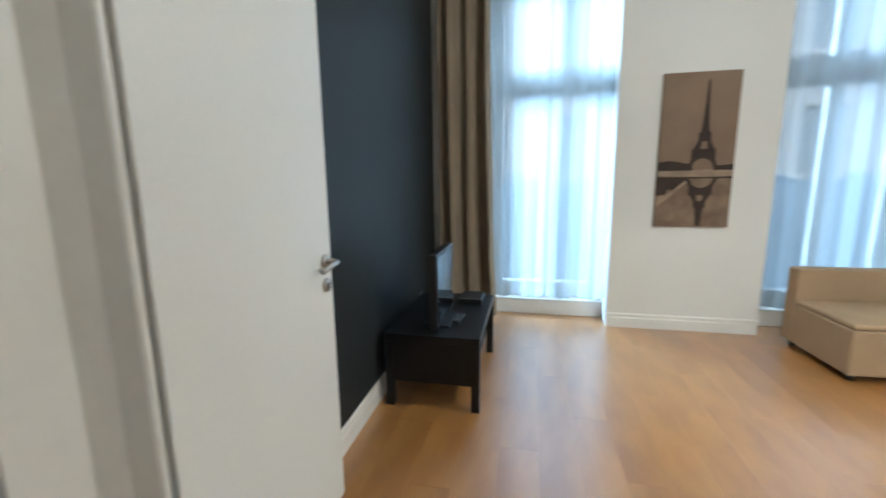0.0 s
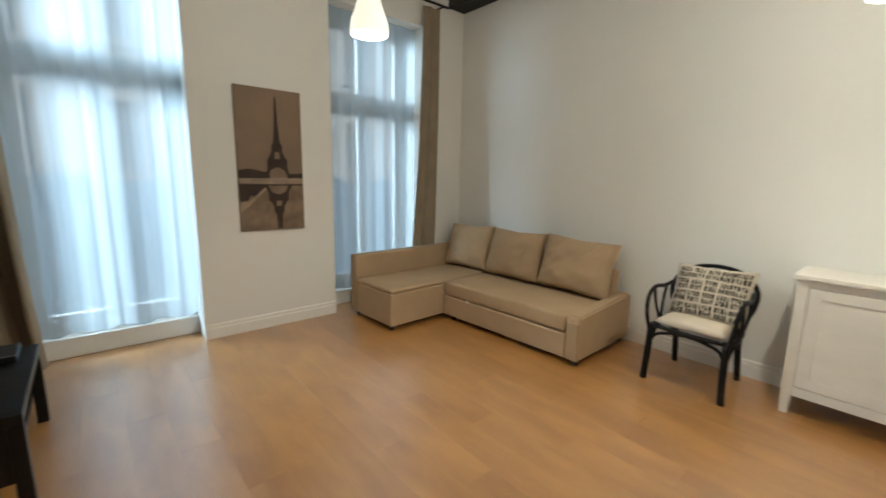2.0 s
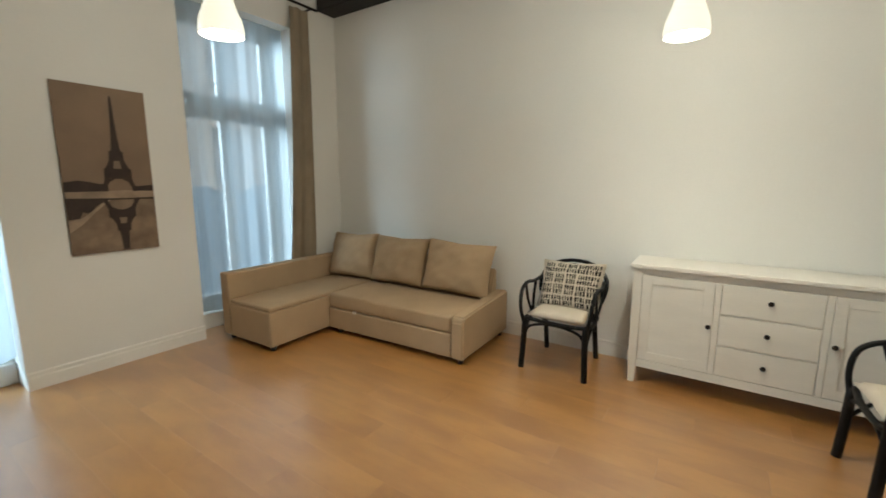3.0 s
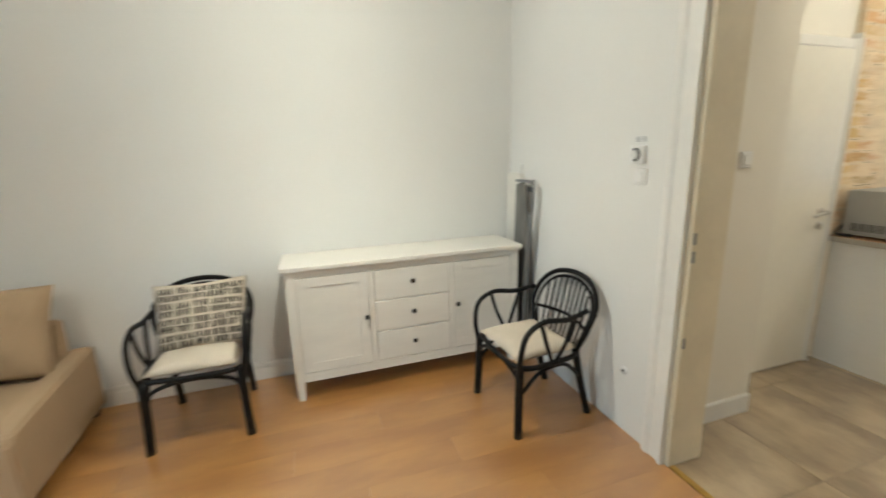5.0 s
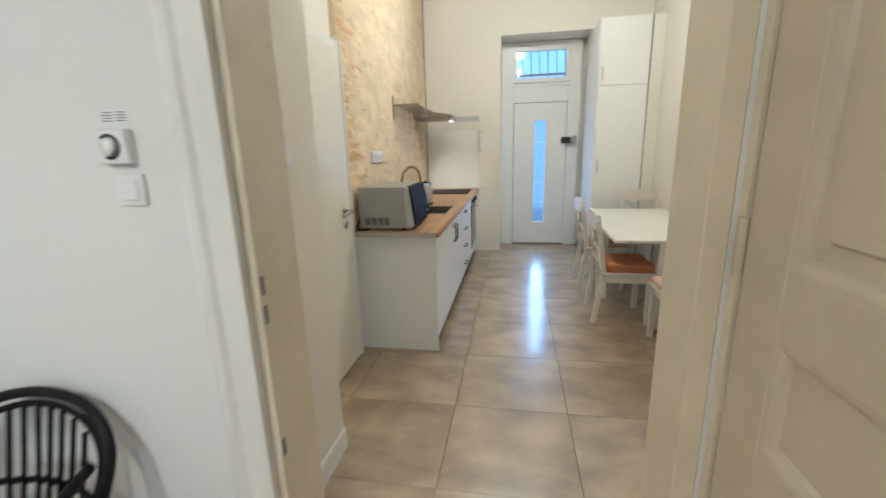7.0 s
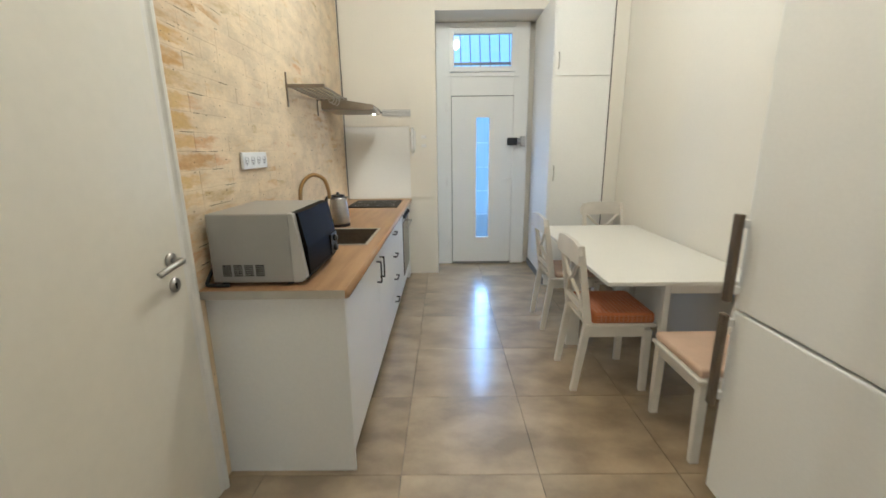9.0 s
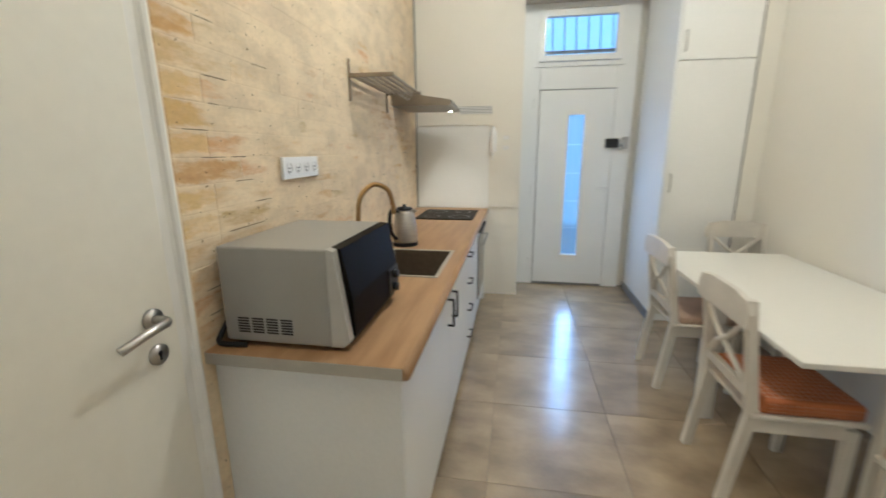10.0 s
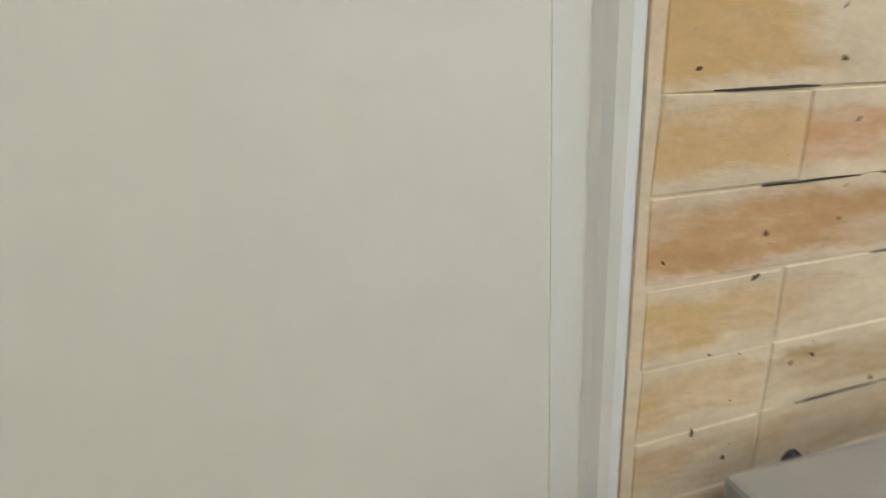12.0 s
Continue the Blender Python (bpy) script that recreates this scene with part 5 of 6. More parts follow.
box(bm, CF - 0.018, -4.398, 0.105, CF - 0.001, -3.807, 0.206, 0.002)
part("drawer_front", bm, M_CAB, ov)
bm = B()
box(bm, CF + 0.05, -4.398, 0.0, BR - 0.06, -3.807, 0.099)
part("plinth", bm, M_DARK, ov)
fl = tagged(part("filler_panel", box(B(), CF - 0.018, -4.574, 0.0, CF + 0.012, -4.404, 0.862, 0.002), M_CAB), "white filler panel beside the oven", "panel")
# worktop with a cut-out for the sink
S = (4.515, -2.72, 4.86, -2.215)
wt = thing("worktop", pose(0, 0, 0), "oak-look laminate kitchen worktop with pale edge strip", "worktop")
bm = B()
wx0, wx1 = CF - 0.035, 5.17
for q in ((wx0, S[3], BR - 0.006, CY0 + 0.035), (wx0, CY1, wx1, S[1]), (wx0, S[1], S[0], S[3]), (S[2], S[1], wx1, S[3])):
    bm = B()
    box(bm, q[0], q[1], 0.863, q[2], q[3], 0.900)
    part("board", bm, M_WORK, wt)
bm = B()
box(bm, wx0 + 0.004, CY0 + 0.0352, 0.8632, BR - 0.006, CY0 + 0.0375, 0.8985)
part("edge_strip", bm, M_EDGE, wt, "pale aluminium end strip")
bm = B()
cyl(bm, (wx0 - 0.001, CY0 + 0.034, 0.8815), (wx0 - 0.001, CY1, 0.8815), 0.0185, seg=12)
part("rolled_edge", bm, M_WORK, wt, "", True)
sk = thing("sink", pose(0, 0, 0), "dark brown square kitchen sink set in the worktop", "sink")
bm = B()
x0, y0, x1, y1 = S
for q in ((x0 - 0.012, y0 - 0.012, x0 + 0.006, y1 + 0.012), (x1 - 0.006, y0 - 0.012, x1 + 0.012, y1 + 0.012), (x0 + 0.006, y0 - 0.012, x1 - 0.006, y0 + 0.006), (x0 + 0.006, y1 - 0.006, x1 - 0.006, y1 + 0.012)):
    box(bm, q[0], q[1], 0.9005, q[2], q[3], 0.905, 0.001, 1)
part("rim", bm, M_EDGE, sk, "pale sink rim")
bm = B()
for q in ((x0 + 0.001, y0 + 0.001, 0.72, x0 + 0.007, y1 - 0.001, 0.901), (x1 - 0.007, y0 + 0.001, 0.72, x1 - 0.001, y1 - 0.001, 0.901), (x0 + 0.007, y0 + 0.001, 0.72, x1 - 0.007, y0 + 0.007, 0.901), (x0 + 0.007, y1 - 0.007, 0.72, x1 - 0.007, y1 - 0.001, 0.901), (x0 + 0.001, y0 + 0.001, 0.712, x1 - 0.001, y1 - 0.001, 0.72)):
    box(bm, *q)
part("bowl", bm, M_SINK, sk)
bm = B()
cyl(bm, ((x0 + x1) / 2, (y0 + y1) / 2, 0.72), ((x0 + x1) / 2, (y0 + y1) / 2, 0.724), 0.04, seg=20)
part("drain", bm, M_STEEL, sk)
fa = thing("faucet", pose(4.955, -2.42, 0.9), "antique brass arched kitchen faucet", "faucet")
bm = B()
lathe(bm, [(0.0, 0.0), (0.028, 0.0), (0.027, 0.012), (0.020, 0.018), (0.019, 0.09), (0.014, 0.10), (0.0, 0.10)], seg=18)
part("base", bm, M_BRASS, fa, "", True)
bm = B()
tube(bm, [(0, 0, 0.09), (0, 0, 0.24), (-0.012, -0.012, 0.34), (-0.065, -0.06, 0.40), (-0.125, -0.115, 0.37), (-0.145, -0.135, 0.29), (-0.147, -0.137, 0.24)], 0.0125, 6, 12)
part("spout", bm, M_BRASS, fa, "", True)
bm = B()
tube(bm, [(0.0, 0.018, 0.07), (0.0, 0.045, 0.08), (-0.01, 0.08, 0.11)], 0.006, 4)
part("lever", bm, M_BRASS, fa)
# kettle
kt = thing("kettle", pose(4.83, -2.86, 0.9005), "steel electric kettle with black handle on the worktop", "kettle")
bm = B()
lathe(bm, [(0.0, 0.0), (0.078, 0.0), (0.078, 0.02), (0.0, 0.02)], seg=26)
part("power_base", bm, M_BLKP, kt)
bm = B()
lathe(bm, [(0.0, 0.021), (0.072, 0.021), (0.076, 0.03), (0.070, 0.12), (0.058, 0.20), (0.054, 0.215), (0.0, 0.222)], seg=30)
part("jug", bm, M_STEEL, kt, "brushed steel jug", True)
bm = B()
lathe(bm, [(0.0, 0.222), (0.050, 0.2205), (0.046, 0.232), (0.012, 0.236), (0.010, 0.25), (0.0, 0.252)], seg=22)
part("lid", bm, M_BLKP, kt, "", True)
bm = B()
tube(bm, [(0.03, 0.045, 0.215), (0.05, 0.09, 0.225), (0.06, 0.115, 0.19), (0.058, 0.112, 0.11), (0.045, 0.08, 0.06), (0.035, 0.06, 0.05)], 0.012, 6)
part("handle", bm, M_BLKP, kt, "black plastic handle", True)
bm = B()
prism(bm, [(-0.05, 0.19), (-0.085, 0.215), (-0.05, 0.22)], "y", -0.012, 0.012)
part("spout", bm, M_STEEL, kt)
# microwave
M_MWGLASS = mat("smoked glossy plastic", (0.010, 0.008, 0.006), 0.42, vary=0.05, scale=3, spec=0.02)
M_BEZEL = mat("pale silver plastic", (0.50, 0.49, 0.46), 0.35, metal=0.2, vary=0.03, scale=6)
mw = thing("microwave", pose(0, 0, 0), "silver grey microwave oven with dark glass front on the worktop", "microwave")
MX0, MX1, MY0, MY1, MZ0, MZ1 = 4.672, 5.012, -1.925, -1.452, 0.915, 1.206
bm = B()
box(bm, MX0, MY0, MZ0, MX1, MY1, MZ1, 0.006)
part("housing", bm, M_SILVER, mw)
bm = B()
prism(bm, [(MX0, MZ0 + 0.003), (MX0 - 0.035, MZ0 + 0.003), (MX0 - 0.055, MZ0 + 0.02), (MX0 - 0.020, MZ1 - 0.004), (MX0, MZ1 + 0.002)], "y", MY1 - 0.030, MY1 + 0.001)
part("side_bezel", bm, M_BEZEL, mw, "pale silver front bezel")
bm = B()
prism(bm, [(MX0 - 0.0005, MZ0 + 0.002), (MX0 - 0.045, MZ0 + 0.002), (MX0 - 0.062, MZ0 + 0.03), (MX0 - 0.058, MZ0 + 0.14), (MX0 - 0.030, MZ1 - 0.004), (MX0 - 0.0005, MZ1)], "y", MY0 + 0.002, MY1 - 0.031)
part("door", bm, M_MWGLASS, mw, "dark glossy glass door")
bm = B()
box(bm, MX0 - 0.066, MY0 + 0.004, MZ0 + 0.030, MX0 - 0.058, MY0 + 0.115, MZ0 + 0.13, 0.003)
cpn = part("control_panel", bm, M_BLKP, mw)
for zz in (MZ0 + 0.055, MZ0 + 0.105):
    bm = B()
    cyl(bm, (MX0 - 0.066, MY0 + 0.06, zz), (MX0 - 0.082, MY0 + 0.06, zz), 0.017, 0.015, 18)
    part("knob", bm, M_BLKP, cpn, "", True)
for k in range(4):
    for j in range(6):
        bm = B()
        x = 4.792 + k * 0.046
        box(bm, x, MY1 - 0.002, MZ0 + 0.030 + j * 0.0085, x + 0.036, MY1 + 0.0012, MZ0 + 0.0350 + j * 0.0085)
        part("vent_slot", bm, M_BLKP, mw)
for x in (MX0 + 0.03, MX1 - 0.03):
    for y in (MY0 + 0.04, MY1 - 0.04):
        bm = B()
        cyl(bm, (x, y, 0.9002), (x, y, MZ0), 0.014)
        part("foot", bm, M_BLKP, mw)
bm = B()
tube(bm, [(5.025, -1.53, 1.0), (5.04, -1.48, 0.94), (5.035, -1.445, 0.912), (5.0, -1.437, 0.909), (4.94, -1.441, 0.909)], 0.008, 4)
part("power_cord", bm, M_BLKP, mw, "black power cord")
# hob
hb = thing("hob", pose(4.76, -4.10, 0.9), "dark glass hob set in the worktop by the wall", "hob")
bm = B()
box(bm, -0.25, -0.28, 0.0005, 0.25, 0.28, 0.008, 0.002)
part("glass", bm, M_MWGLASS, hb)
for x, y, r in ((-0.12, 0.14, 0.09), (-0.12, -0.14, 0.07), (0.12, 0.14, 0.07), (0.12, -0.14, 0.09)):
    bm = B()
    lathe(bm, [(r, 0.0085), (r - 0.004, 0.0090), (r - 0.008, 0.0085)], (x, y, 0))
    part("ring", bm, M_GREYP, hb)
M_RACK = mat("dull bronze steel", (0.30, 0.255, 0.205), 0.35, metal=1.0, vary=0.08, scale=10)
# hood
hd = thing("cooker_hood", SKEW, "flat brushed steel cooker hood with a lit lamp", "hood")
bm = B()
prism(bm, [(5.055, 1.805), (4.62, 1.80), (4.60, 1.815), (4.60, 1.842), (5.055, 1.915)], "y", -4.25, -3.65)
part("body", bm, M_RACK, hd)
bm = B()
box(bm, 4.590, -4.24, 1.803, 4.6185, -3.66, 1.826, 0.004)
part("front_lip", bm, M_STEEL, hd)
bm = B()
cyl(bm, (4.66, -4.16, 1.794), (4.66, -4.16, 1.801), 0.014)
part("lamp", bm, M_BULB, hd, "small lit lamp")
bm = B()
for k in range(3):
    cyl(bm, (4.592, -4.18 + k * 0.03, 1.815), (4.584, -4.18 + k * 0.03, 1.815), 0.007, seg=10)
part("button", bm, M_BLKP, hd)
# rack
rk = thing("wall_rack", SKEW, "brushed steel wall rack with hooks on the bricks", "rack")
for y in (-2.73, -3.50):
    bm = B()
    box(bm, 4.800, y - 0.010, 1.862, 5.045, y + 0.010, 1.884, 0.002)
    part("end_rail", bm, M_RACK, rk)
for k in range(6):
    bm = B()
    xx = 4.815 + k * 0.043
    box(bm, xx - 0.010, -3.489, 1.866, xx + 0.010, -2.741, 1.876)
    part("slat", bm, M_RACK, rk)
for y in (-2.73, -3.50):
    bm = B()
    prism(bm, [(5.056, 1.74), (5.056, 1.96), (5.0465, 1.96), (5.0465, 1.74)], "y", y - 0.004, y + 0.004)
    part("bracket", bm, M_RACK, rk)
for k in range(3):
    bm = B()
    y = -2.95 - k * 0.09
    tube(bm, [(4.80, y, 1.86), (4.79, y, 1.84), (4.795, y, 1.80), (4.815, y, 1.785), (4.83, y, 1.805)], 0.003, 4, 8)
    part("hook", bm, M_STEEL, rk, "", True)
cc = thing("corner_cable", pose(5.145, NY + 0.03, 0), "thin dark cable running up the corner of the brick wall", "cable")
bm = B()
tube(bm, [(0.0, 0.0, 0.905), (0.003, 0.002, 1.4), (-0.002, 0.0, 2.0), (0.002, 0.001, 2.7), (0.0, 0.0, H2)], 0.0045, 5, 8)
part("cable", bm, M_DARK, cc, "", True)
# socket strip
ss = thing("socket_strip", pose(BR + 0.006, -2.07, 1.405, 0, 0, 92), "white four-gang socket strip on the brick wall", "socket")
bm = B()
box(bm, -0.155, 0, -0.043, 0.155, 0.014, 0.043, 0.004)
part("plate", bm, M_PLAST, ss)
for k in range(4):
    bm = B()
    x = -0.112 + k * 0.0745
    lathe(bm, [(0.024, 0.0), (0.022, 0.003), (0.019, 0.003), (0.0185, -0.0005)], seg=20)
    bmesh.ops.transform(bm, matrix=pose(x, 0.0145, 0, -90, 0, 0), verts=bm.verts[:])
    sr = part("socket_ring", bm, M_PLAST, ss)
    bm = B()
    for e in (-0.007, 0.007):
        cyl(bm, (x + e, 0.014, 0), (x + e, 0.0155, 0), 0.0035, seg=8)
    box(bm, x - 0.004, 0.014, -0.018, x + 0.004, 0.0158, -0.010)
    part("contact_hole", bm, M_GREYP, sr)
# white panel behind the hob, vent, phone
bm = B()
box(bm, 4.43, NY + 0.0005, 0.905, 5.17, NY + 0.008, 1.70, 0.001)
tagged(part("splash_panel", bm, M_CAB), "glossy white splash panel behind the hob", "panel")
bm = B()
box(bm, 4.131, NY + 0.0005, 0.915, 4.429, NY + 0.020, H2 - 0.01)
box(bm, 4.4295, NY + 0.0005, 1.701, 5.17, NY + 0.020, H2 - 0.01)
setting("trim_wall_panel", bm, M_WALLK, "cream wall lining above the ledge", "trim")
v = thing("vent_grille", pose(4.565, NY + 0.021, 1.84), "slatted wall vent grille beside the hood", "vent")
bm = B()
box(bm, -0.155, 0, -0.035, 0.155, 0.004, 0.035)
part("backing", bm, M_GREYP, v)
for k in range(5):
    bm = B()
    box(bm, -0.155, 0.004, -0.034 + k * 0.014, 0.155, 0.012, -0.026 + k * 0.014)
    part("slat", bm, M_PLAST, v)
ph = thing("door_phone", pose(4.395, NY + 0.021, 1.55), "white wall-mounted door phone handset", "door phone")
bm = B()
box(bm, -0.035, 0, -0.10, 0.035, 0.02, 0.10, 0.006)
part("base", bm, M_PLAST, ph)
bm = B()
tube(bm, [(0, 0.024, 0.12), (0, 0.045, 0.10), (0, 0.05, 0.0), (0, 0.045, -0.10), (0, 0.024, -0.12)], 0.019, 5)
part("handset", bm, M_PLAST, ph, "", True)
bm = B()
tube(bm, [(0, 0.03, -0.12), (0.01, 0.03, -0.16), (0.0, 0.02, -0.17), (-0.01, 0.015, -0.12)], 0.004, 5)
part("cord", bm, M_PLAST, ph)
for z in (1.585, 1.49):
    switch(pose(4.27, NY + 0.021, z), "white light switch beside the door phone").scale = (0.7, 1, 0.45)

# tall built-in cupboard
tc = thing("tall_cupboard", pose(0, 0, 0), "white tall built-in cupboard beside the entrance", "cupboard")
TX, TY = 2.985, -4.10
bm = B()
box(bm, KX0 + 0.002, DY + 0.035, 0.0, TX, TY, 2.855)
part("body", bm, M_CAB, tc)
for z0, z1, hz in ((0.10, 2.118, 1.20), (2.126, 2.85, 2.26)):
    bm = B()
    box(bm, 2.43, TY + 0.0005, z0, TX - 0.01, TY + 0.020, z1, 0.002)
    f = part("door", bm, M_CAB, tc)
    bm = B()
    tube(bm, [(TX - 0.045, TY + 0.02, hz - 0.07), (TX - 0.045, TY + 0.045, hz - 0.06), (TX - 0.045, TY + 0.045, hz + 0.06), (TX - 0.045, TY + 0.02, hz + 0.07)], 0.006, 3)
    part("handle", bm, M_PLAST if hz < 1 else M_STEEL, f)
bm = B()
box(bm, KX0 + 0.003, TY + 0.0005, 0.0, 2.425, TY + 0.012, 2.852)
part("filler", bm, M_WALLK, tc)
# dark strip drawn in for the shade of the seam by the door
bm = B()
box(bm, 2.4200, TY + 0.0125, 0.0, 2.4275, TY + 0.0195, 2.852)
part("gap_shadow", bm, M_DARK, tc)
bm = B()
box(bm, TX + 0.0005, DY + 0.036, 0, TX + 0.010, TY, 0.075)
setting("baseboard", bm, M_GREYP, "dark low plinth strip beside the entrance", "baseboard")

# fridge
M_HANDLE = mat("dark brushed handle", (0.19, 0.15, 0.115), 0.4, metal=0.8, vary=0.05, scale=10)
fr = thing("fridge_freezer", pose(0, 0, 0), "tall white fridge freezer with long dark handles", "fridge")
FX, FY0, FY1 = 2.95, -1.275, -0.625
bm = B()
box(bm, KX0 + 0.03, FY0, 0.03, FX - 0.055, FY1, 2.02, 0.008)
part("body", bm, M_CAB, fr)
for z0, z1, hz in ((0.06, 0.848, (0.45, 0.835)), (0.856, 2.02, (0.885, 1.215))):
    bm = B()
    box(bm, FX - 0.05, FY0, z0, FX, FY1, z1, 0.010, 3)
    dd = part("door", bm, M_CAB, fr)
    bm = B()
    box(bm, FX + 0.022, FY0 - 0.012, hz[0], FX + 0.045, FY0 + 0.022, hz[1], 0.004)
    hh = part("handle", bm, M_HANDLE, dd, "long dark bronze coloured handle")
    for z in (hz[0] + 0.03, hz[1] - 0.05):
        bm = B()
        box(bm, FX - 0.001, FY0 + 0.0, z, FX + 0.024, FY0 + 0.02, z + 0.03, 0.002)
        part("handle_post", bm, M_PLAST, hh)
bm = B()
box(bm, KX0 + 0.06, FY0 + 0.02, 0, FX - 0.09, FY1 - 0.02, 0.03)
part("plinth", bm, M_DARK, fr)

# table
tb = thing("dining_table", pose(0, 0, 0), "white rectangular dining table against the kitchen wall", "table")
TBX0, TBX1, TBY0, TBY1 = KX0 + 0.012, 3.165, -3.60, -1.92
bm = B()
box(bm, TBX0, TBY0, 0.722, TBX1, TBY1, 0.745, 0.003)
part("tabletop", bm, M_TABLE, tb)
bm = B()
box(bm, TBX0 + 0.06, -3.0, 0.60, TBX1 - 0.30, -2.62, 0.721)
part("drawer_box", bm, M_TABLE, tb)
bm = B()
box(bm, 3.045, -2.72, 0.0, 3.135, -2.675, 0.7215, 0.003)
part("gate_leg", bm, M_TABLE, tb, "broad white gate leg under the table edge")
for x in (TBX0 + 0.05, TBX1 - 0.38):
    for y in (-2.02, -3.40):
        bm = B()
        box(bm, x, y, 0.0, x + 0.036, y + 0.036, 0.7215, 0.003)
        part("leg", bm, M_TABLE, tb)
for x in (TBX0 + 0.06, TBX1 - 0.37):
    bm = B()
    box(bm, x, -3.349, 0.66, x + 0.025, -2.021, 0.72)
    part("apron", bm, M_TABLE, tb)
bm = B()
box(bm, TBX0 + 0.101, -2.005, 0.655, TBX1 - 0.381, -1.985, 0.72)
part("apron", bm, M_TABLE, tb)


M_CHECK = mat("red checked cloth", (0.55, 0.19, 0.08), 0.95, vary=0.08, scale=6, bump=0.3, bump_scale=300, spec=0.1)
M_BEIGE = mat("pinkish beige cloth", (0.63, 0.45, 0.33), 0.95, vary=0.06, scale=6, bump=0.3, bump_scale=300, spec=0.1)
M_LINE = mat("pale thread", (0.60, 0.33, 0.22), 0.95)


def dining_chair(m, label, pad=None, padlabel="", pad_h=0.05):
    """White wooden chair with a crossed back; faces +y in its own axes."""
    c = thing("dining_chair", m, label, "chair", "white dining chairs")
    for s in (-1, 1):
        bm = B()
        prism(bm, [(s * 0.205, 0.40), (s * 0.165, 0.40), (s * 0.168, 0.30), (s * 0.180, 0.0), (s * 0.205, 0.0)], "y", 0.165, 0.205)
        part("leg", bm, M_CHAIRW, c)
        bm = B()
        prism(bm, [(-0.195, 0.43), (-0.25, 0.0), (-0.215, 0.0), (-0.155, 0.40), (-0.155, 0.46), (-0.225, 0.91), (-0.258, 0.91)], "x", s * 0.185 - 0.016, s * 0.185 + 0.016)
        part("leg", bm, M_CHAIRW, c)
        bm = B()
        box(bm, s * 0.185 - 0.011, -0.155, 0.355, s * 0.185 + 0.011, 0.165, 0.420, 0.002)
        part("seat_rail", bm, M_CHAIRW, c)
    bm = B()
    box(bm, -0.165, 0.170, 0.355, 0.165, 0.194, 0.420, 0.002)
    part("seat_rail", bm, M_CHAIRW, c)
    bm = B()
    box(bm, -0.215, -0.185, 0.4205, 0.215, 0.225, 0.442, 0.008, 3)
    part("seat", bm, M_CHAIRW, c)
    bm = B()
    pts = [(-0.215, 0.80), (0.215, 0.80), (0.220, 0.86), (0.20, 0.905), (0.10, 0.925), (-0.10, 0.925), (-0.20, 0.905), (-0.220, 0.86)]
    prism(bm, pts, "y", -0.262, -0.238)
    part("top_rail", bm, M_CHAIRW, c)
    bm = B()
    box(bm, -0.168, -0.205, 0.50, 0.168, -0.180, 0.54, 0.002)
    part("lower_rail", bm, M_CHAIRW, c)
    for s in (-1, 1):
        bm = B()
        tube(bm, [(s * 0.160, -0.192, 0.535), (s * 0.05, -0.222, 0.64), (-s * 0.05, -0.232, 0.70), (-s * 0.160, -0.243, 0.80)], 0.012, 5, 8)
        part("cross_slat", bm, M_CHAIRW, c, "", True)
    if pad:
        bm = B()
        box(bm, -0.205, -0.150, 0.4425, 0.205, 0.215, 0.4425 + pad_h, 0.016, 3)
        p = part("seat_pad", bm, pad, c, padlabel)
        if pad is M_CHECK:
            bm = B()
            for k in range(-6, 7):
                box(bm, k * 0.03 - 0.002, -0.13, 0.443 + pad_h, k * 0.03 + 0.002, 0.20, 0.4438 + pad_h)
                box(bm, -0.19, 0.035 + k * 0.026 - 0.002, 0.4431 + pad_h, 0.19, 0.035 + k * 0.026 + 0.002, 0.4437 + pad_h)
                box(bm, k * 0.03 - 0.002, 0.2148, 0.458, k * 0.03 + 0.002, 0.2156, 0.43 + pad_h)
            for z in (0.458, 0.474, 0.49):
                for s in (-1, 1):
                    box(bm, s * 0.2045, -0.13, z - 0.001, s * 0.2057, 0.20, z + 0.001)
                    for k in range(-5, 7):
                        box(bm, s * 0.2045, 0.03 + k * 0.026 - 0.002, 0.452, s * 0.2057, 0.03 + k * 0.026 + 0.002, 0.43 + pad_h)
            part("check_weave", bm, M_LINE, p)
    return c


dining_chair(pose(3.03, -2.265, 0, 0, 0, 90), "white wooden dining chair with a red checked seat pad", M_CHECK, "red checked box seat pad", 0.065)
dining_chair(pose(3.02, -3.155, 0, 0, 0, 91), "white wooden dining chair pushed under the table", M_BEIGE, "beige seat pad", 0.04)
dining_chair(pose(2.695, -1.665, 0, 0, 0, -90), "white wooden dining chair between fridge and table", M_BEIGE, "pinkish beige seat pad", 0.045)
dining_chair(pose(2.47, -3.66, 0, 0, 0, 0), "white wooden dining chair at the far end of the table", M_BEIGE, "beige seat pad", 0.04)

# ceiling lamps of the kitchen, out of view; the doorway one is added as fill
for kx, ky in KITCHEN_LAMPS:
    p = thing("ceiling_lamp", pose(kx, ky, H2), "unseen round lit white ceiling lamp in the kitchen", "lamp", "kitchen ceiling lamps")
    bm = B()
    lathe(bm, [(0.0, -0.10), (0.08, -0.095), (0.13, -0.07), (0.15, -0.03), (0.15, -0.012)], seg=28)
    s = part("diffuser", bm, M_LAMPK, p, "", True)
    s.visible_shadow = False
    bm = B()
    cyl(bm, (0, 0, -0.012), (0, 0, 0), 0.155, seg=28)
    part("plate", bm, M_PLAST, p)

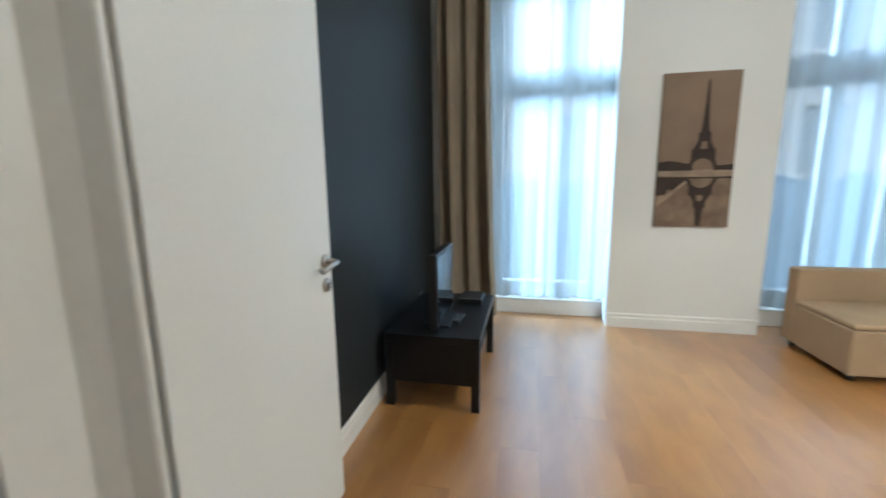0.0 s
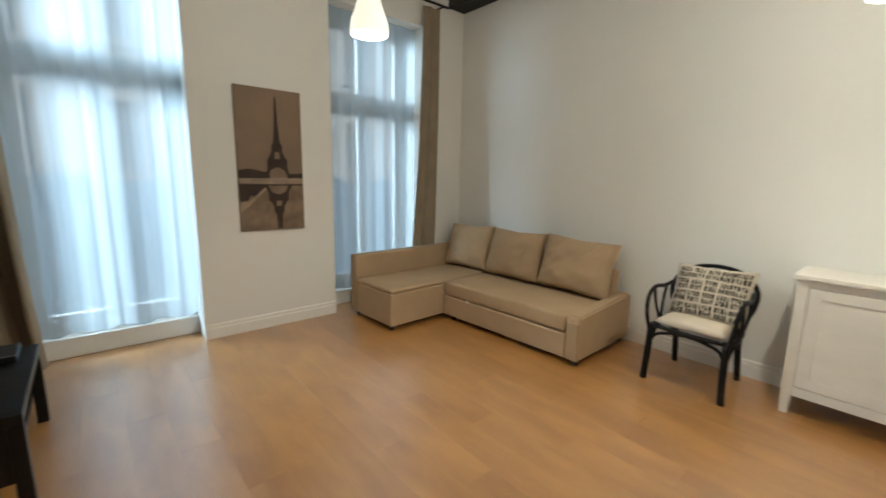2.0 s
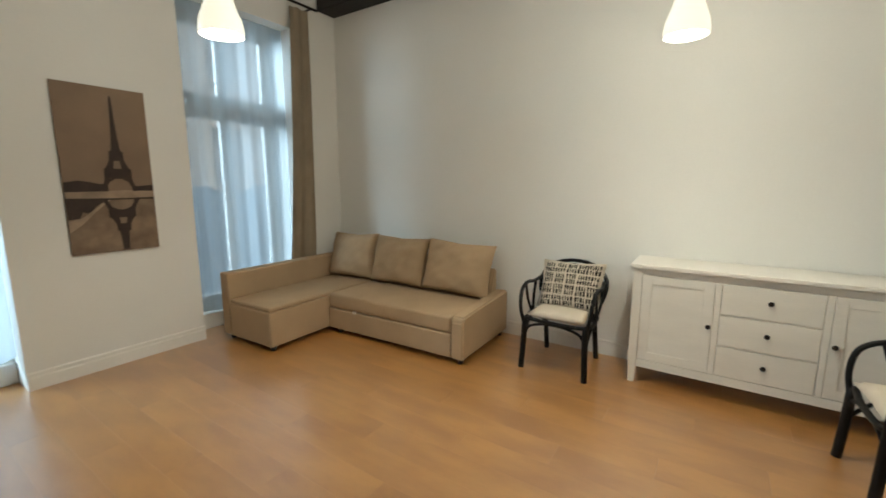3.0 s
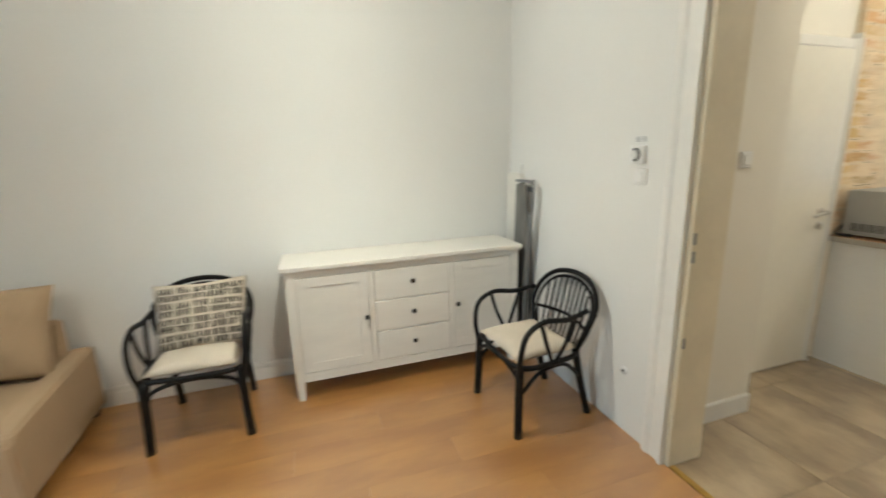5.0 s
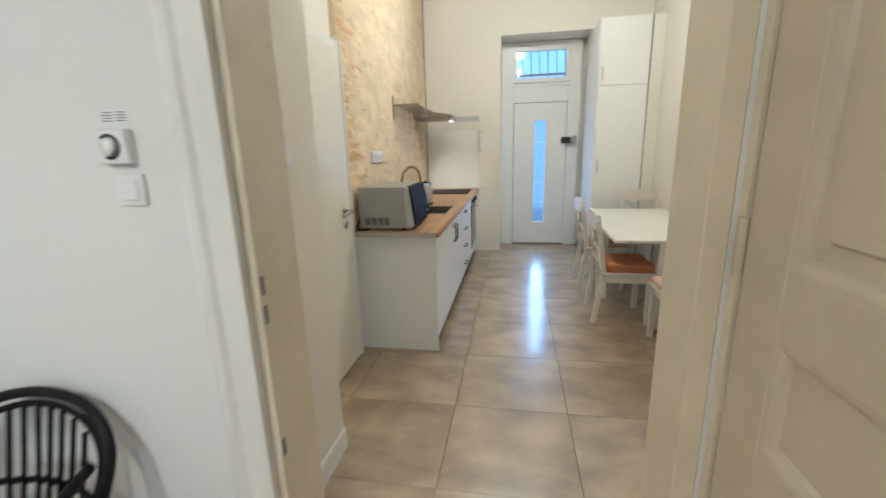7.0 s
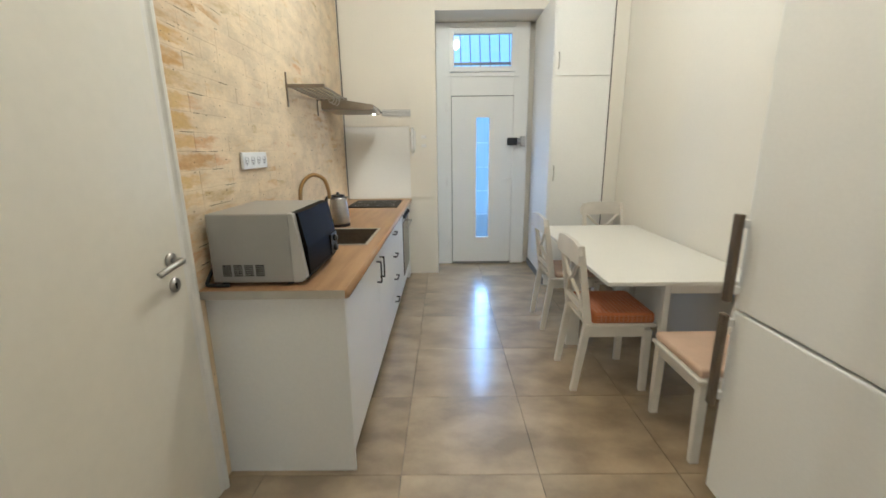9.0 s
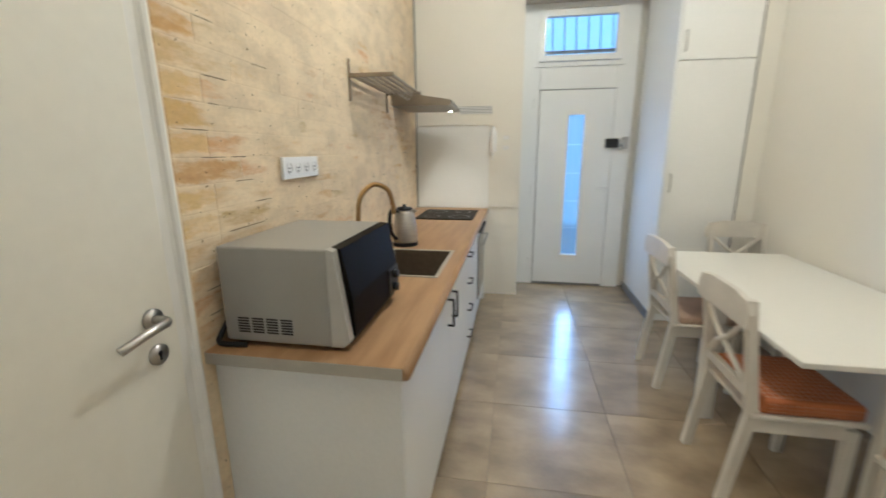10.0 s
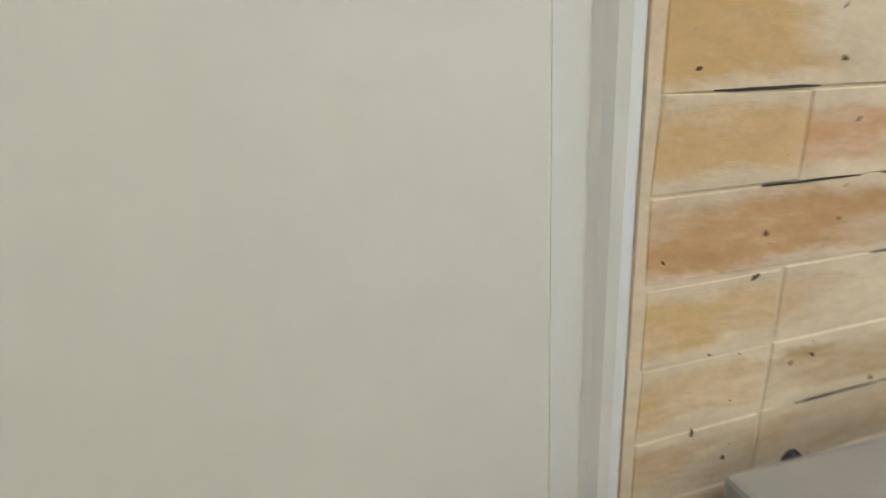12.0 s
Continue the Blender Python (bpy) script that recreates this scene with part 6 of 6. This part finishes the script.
# ---- small pieces of floors and walls ----
row = 0
x = WX0
while x < WX1:
    x1 = min(x + 0.19, WX1)
    y = WY0 + 0.002 - 1.28 * ((row * 0.37) % 1.0)
    while y < WY1 + 0.24:
        a, b = max(y, WY0), min(y + 1.28, WY1 + 0.24)
        if b - a > 0.04:
            ob = new("plank", plank)
            ob.matrix_basis = Matrix.LocRotScale(((x + x1) / 2, (a + b) / 2, 0), None, ((x1 - x) / 0.19, (b - a) / 1.2803, 1))
            ob.parent = floor
        y += 1.28
    x += 0.19
    row += 1

TW, TL = 0.633, 0.615
bm = B()
box(bm, -0.5, -0.5, -0.0118, 0.5, 0.5, 0)
tile = mesh_of("tile", bm, M_TILE)
kf = bpy.data.objects["floor_kitchen"]
for i in range(-4, 3):
    a, b = 4.25 + i * TW, 4.25 + (i + 1) * TW
    a, b = max(a, KX0), min(b, BR + 0.02)
    if b - a < 0.03:
        continue
    for j in range(-7, 4):
        c, e = -1.40 + j * TL, -1.40 + (j + 1) * TL
        c, e = max(c, DY), min(e, WY0 - 0.01)
        if e - c < 0.03:
            continue
        ob = new("tile", tile)
        ob.matrix_basis = Matrix.LocRotScale(((a + b) / 2, (c + e) / 2, 0), None, (b - a - 0.003, e - c - 0.003, 1))
        ob.parent = kf

# bricks, laid in stretchers and headers
LENG, HEAD = 0.290, 0.145


def brick_mesh(seed, w, h):
    bm = B()
    box(bm, -0.0135, -w / 2, -h / 2, 0.012, w / 2, h / 2, 0.0012, 1)
    for v in bm.verts:
        k = noise.noise_vector(v.co * 31 + Vector((seed * 3.7, 0, 0)))
        v.co += Vector((k.x * 0.0014, k.y * 0.005, k.z * 0.0035))
    return mesh_of("brick", bm, M_BRICK)


long_ones = [brick_mesh(k, LENG - 0.002, CH - 0.0022) for k in range(6)]
short_ones = [brick_mesh(k + 9, HEAD - 0.002, CH - 0.0022) for k in range(4)]
wall = bpy.data.objects["wall_kitchen_east"]
rng = random.Random(7)
far = B()
zc = 1.530 + CH / 2 - 8 * CH
count = 0
while zc < H2 - 0.02:
    k = round((zc - 1.53) / CH)
    y = -1.386
    first = True
    while y > NY + 0.02:
        short = (k % 2 == 0 and first) or (k % 4 == 1 and rng.random() < 0.15)
        ln = HEAD if short else LENG
        ln_real = min(ln, y - NY - 0.005)
        if ln_real > 0.03:
            m = pose(BR + 0.012 + (rng.uniform(-0.0010, 0.0) if y > -1.6 else rng.uniform(-0.0009, 0.0008)), y - ln_real / 2, zc + rng.uniform(-0.001, 0.001), rng.uniform(-0.3, 0.3), 0, 0) @ Matrix.Diagonal((1, ln_real / ln, 1, 1))
            me = rng.choice(short_ones if short else long_ones)
            if zc < 2.75 and count < 300:
                ob = new("brick", me)
                ob.matrix_basis = m
                ob.parent = wall
                count += 1
            else:
                far.from_mesh(me)
                nv = len(me.vertices)
                far.verts.ensure_lookup_table()
                bmesh.ops.transform(far, matrix=m, verts=far.verts[-nv:])
        y -= ln
        first = False
    zc += CH
ob = part("upper_bricks", far, M_BRICK, wall)
ob["kind"] = "stuff"

# dark cracks along the courses
rng = random.Random(11)
bm = B()
for k in range(44):
    zc = 1.530 + CH * rng.randrange(-7, 15)
    y0 = rng.uniform(-4.3, -1.42) if k % 5 == 0 else -1.392 - rng.uniform(0, 0.45)
    ln = rng.uniform(0.03, 0.11)
    n = 5
    up = [bm.verts.new((BR - 0.0034, y0 - ln * i / n, zc + 0.0008 * rng.random() + (0.0009 if 0 < i < n else 0.0002))) for i in range(n + 1)]
    dn = [bm.verts.new((BR - 0.0034, y0 - ln * i / n, zc - 0.0008 * rng.random() - (0.0006 if 0 < i < n else 0.0))) for i in range(n + 1)]
    for i in range(n):
        bm.faces.new((up[i], up[i + 1], dn[i + 1], dn[i]))
ob = part("mortar_crack", bm, mat("dark crack", (0.06, 0.04, 0.025), 0.95), wall)
ob["kind"] = "stuff"
pp = thing("power_plug", pose(BR - 0.003, -1.584, 1.152), "black power plug in the bricks above the microwave", "plug")
bm = B()
cyl(bm, (0, 0, 0), (-0.012, 0, 0), 0.013, 0.011, 16)
part("body", bm, M_BLKP, pp, "", True)
bm = B()
tube(bm, [(-0.012, 0, 0), (-0.018, -0.02, 0.002), (-0.014, -0.05, 0.0), (-0.010, -0.08, -0.02)], 0.004, 4)
part("cord", bm, M_BLKP, pp, "", True)
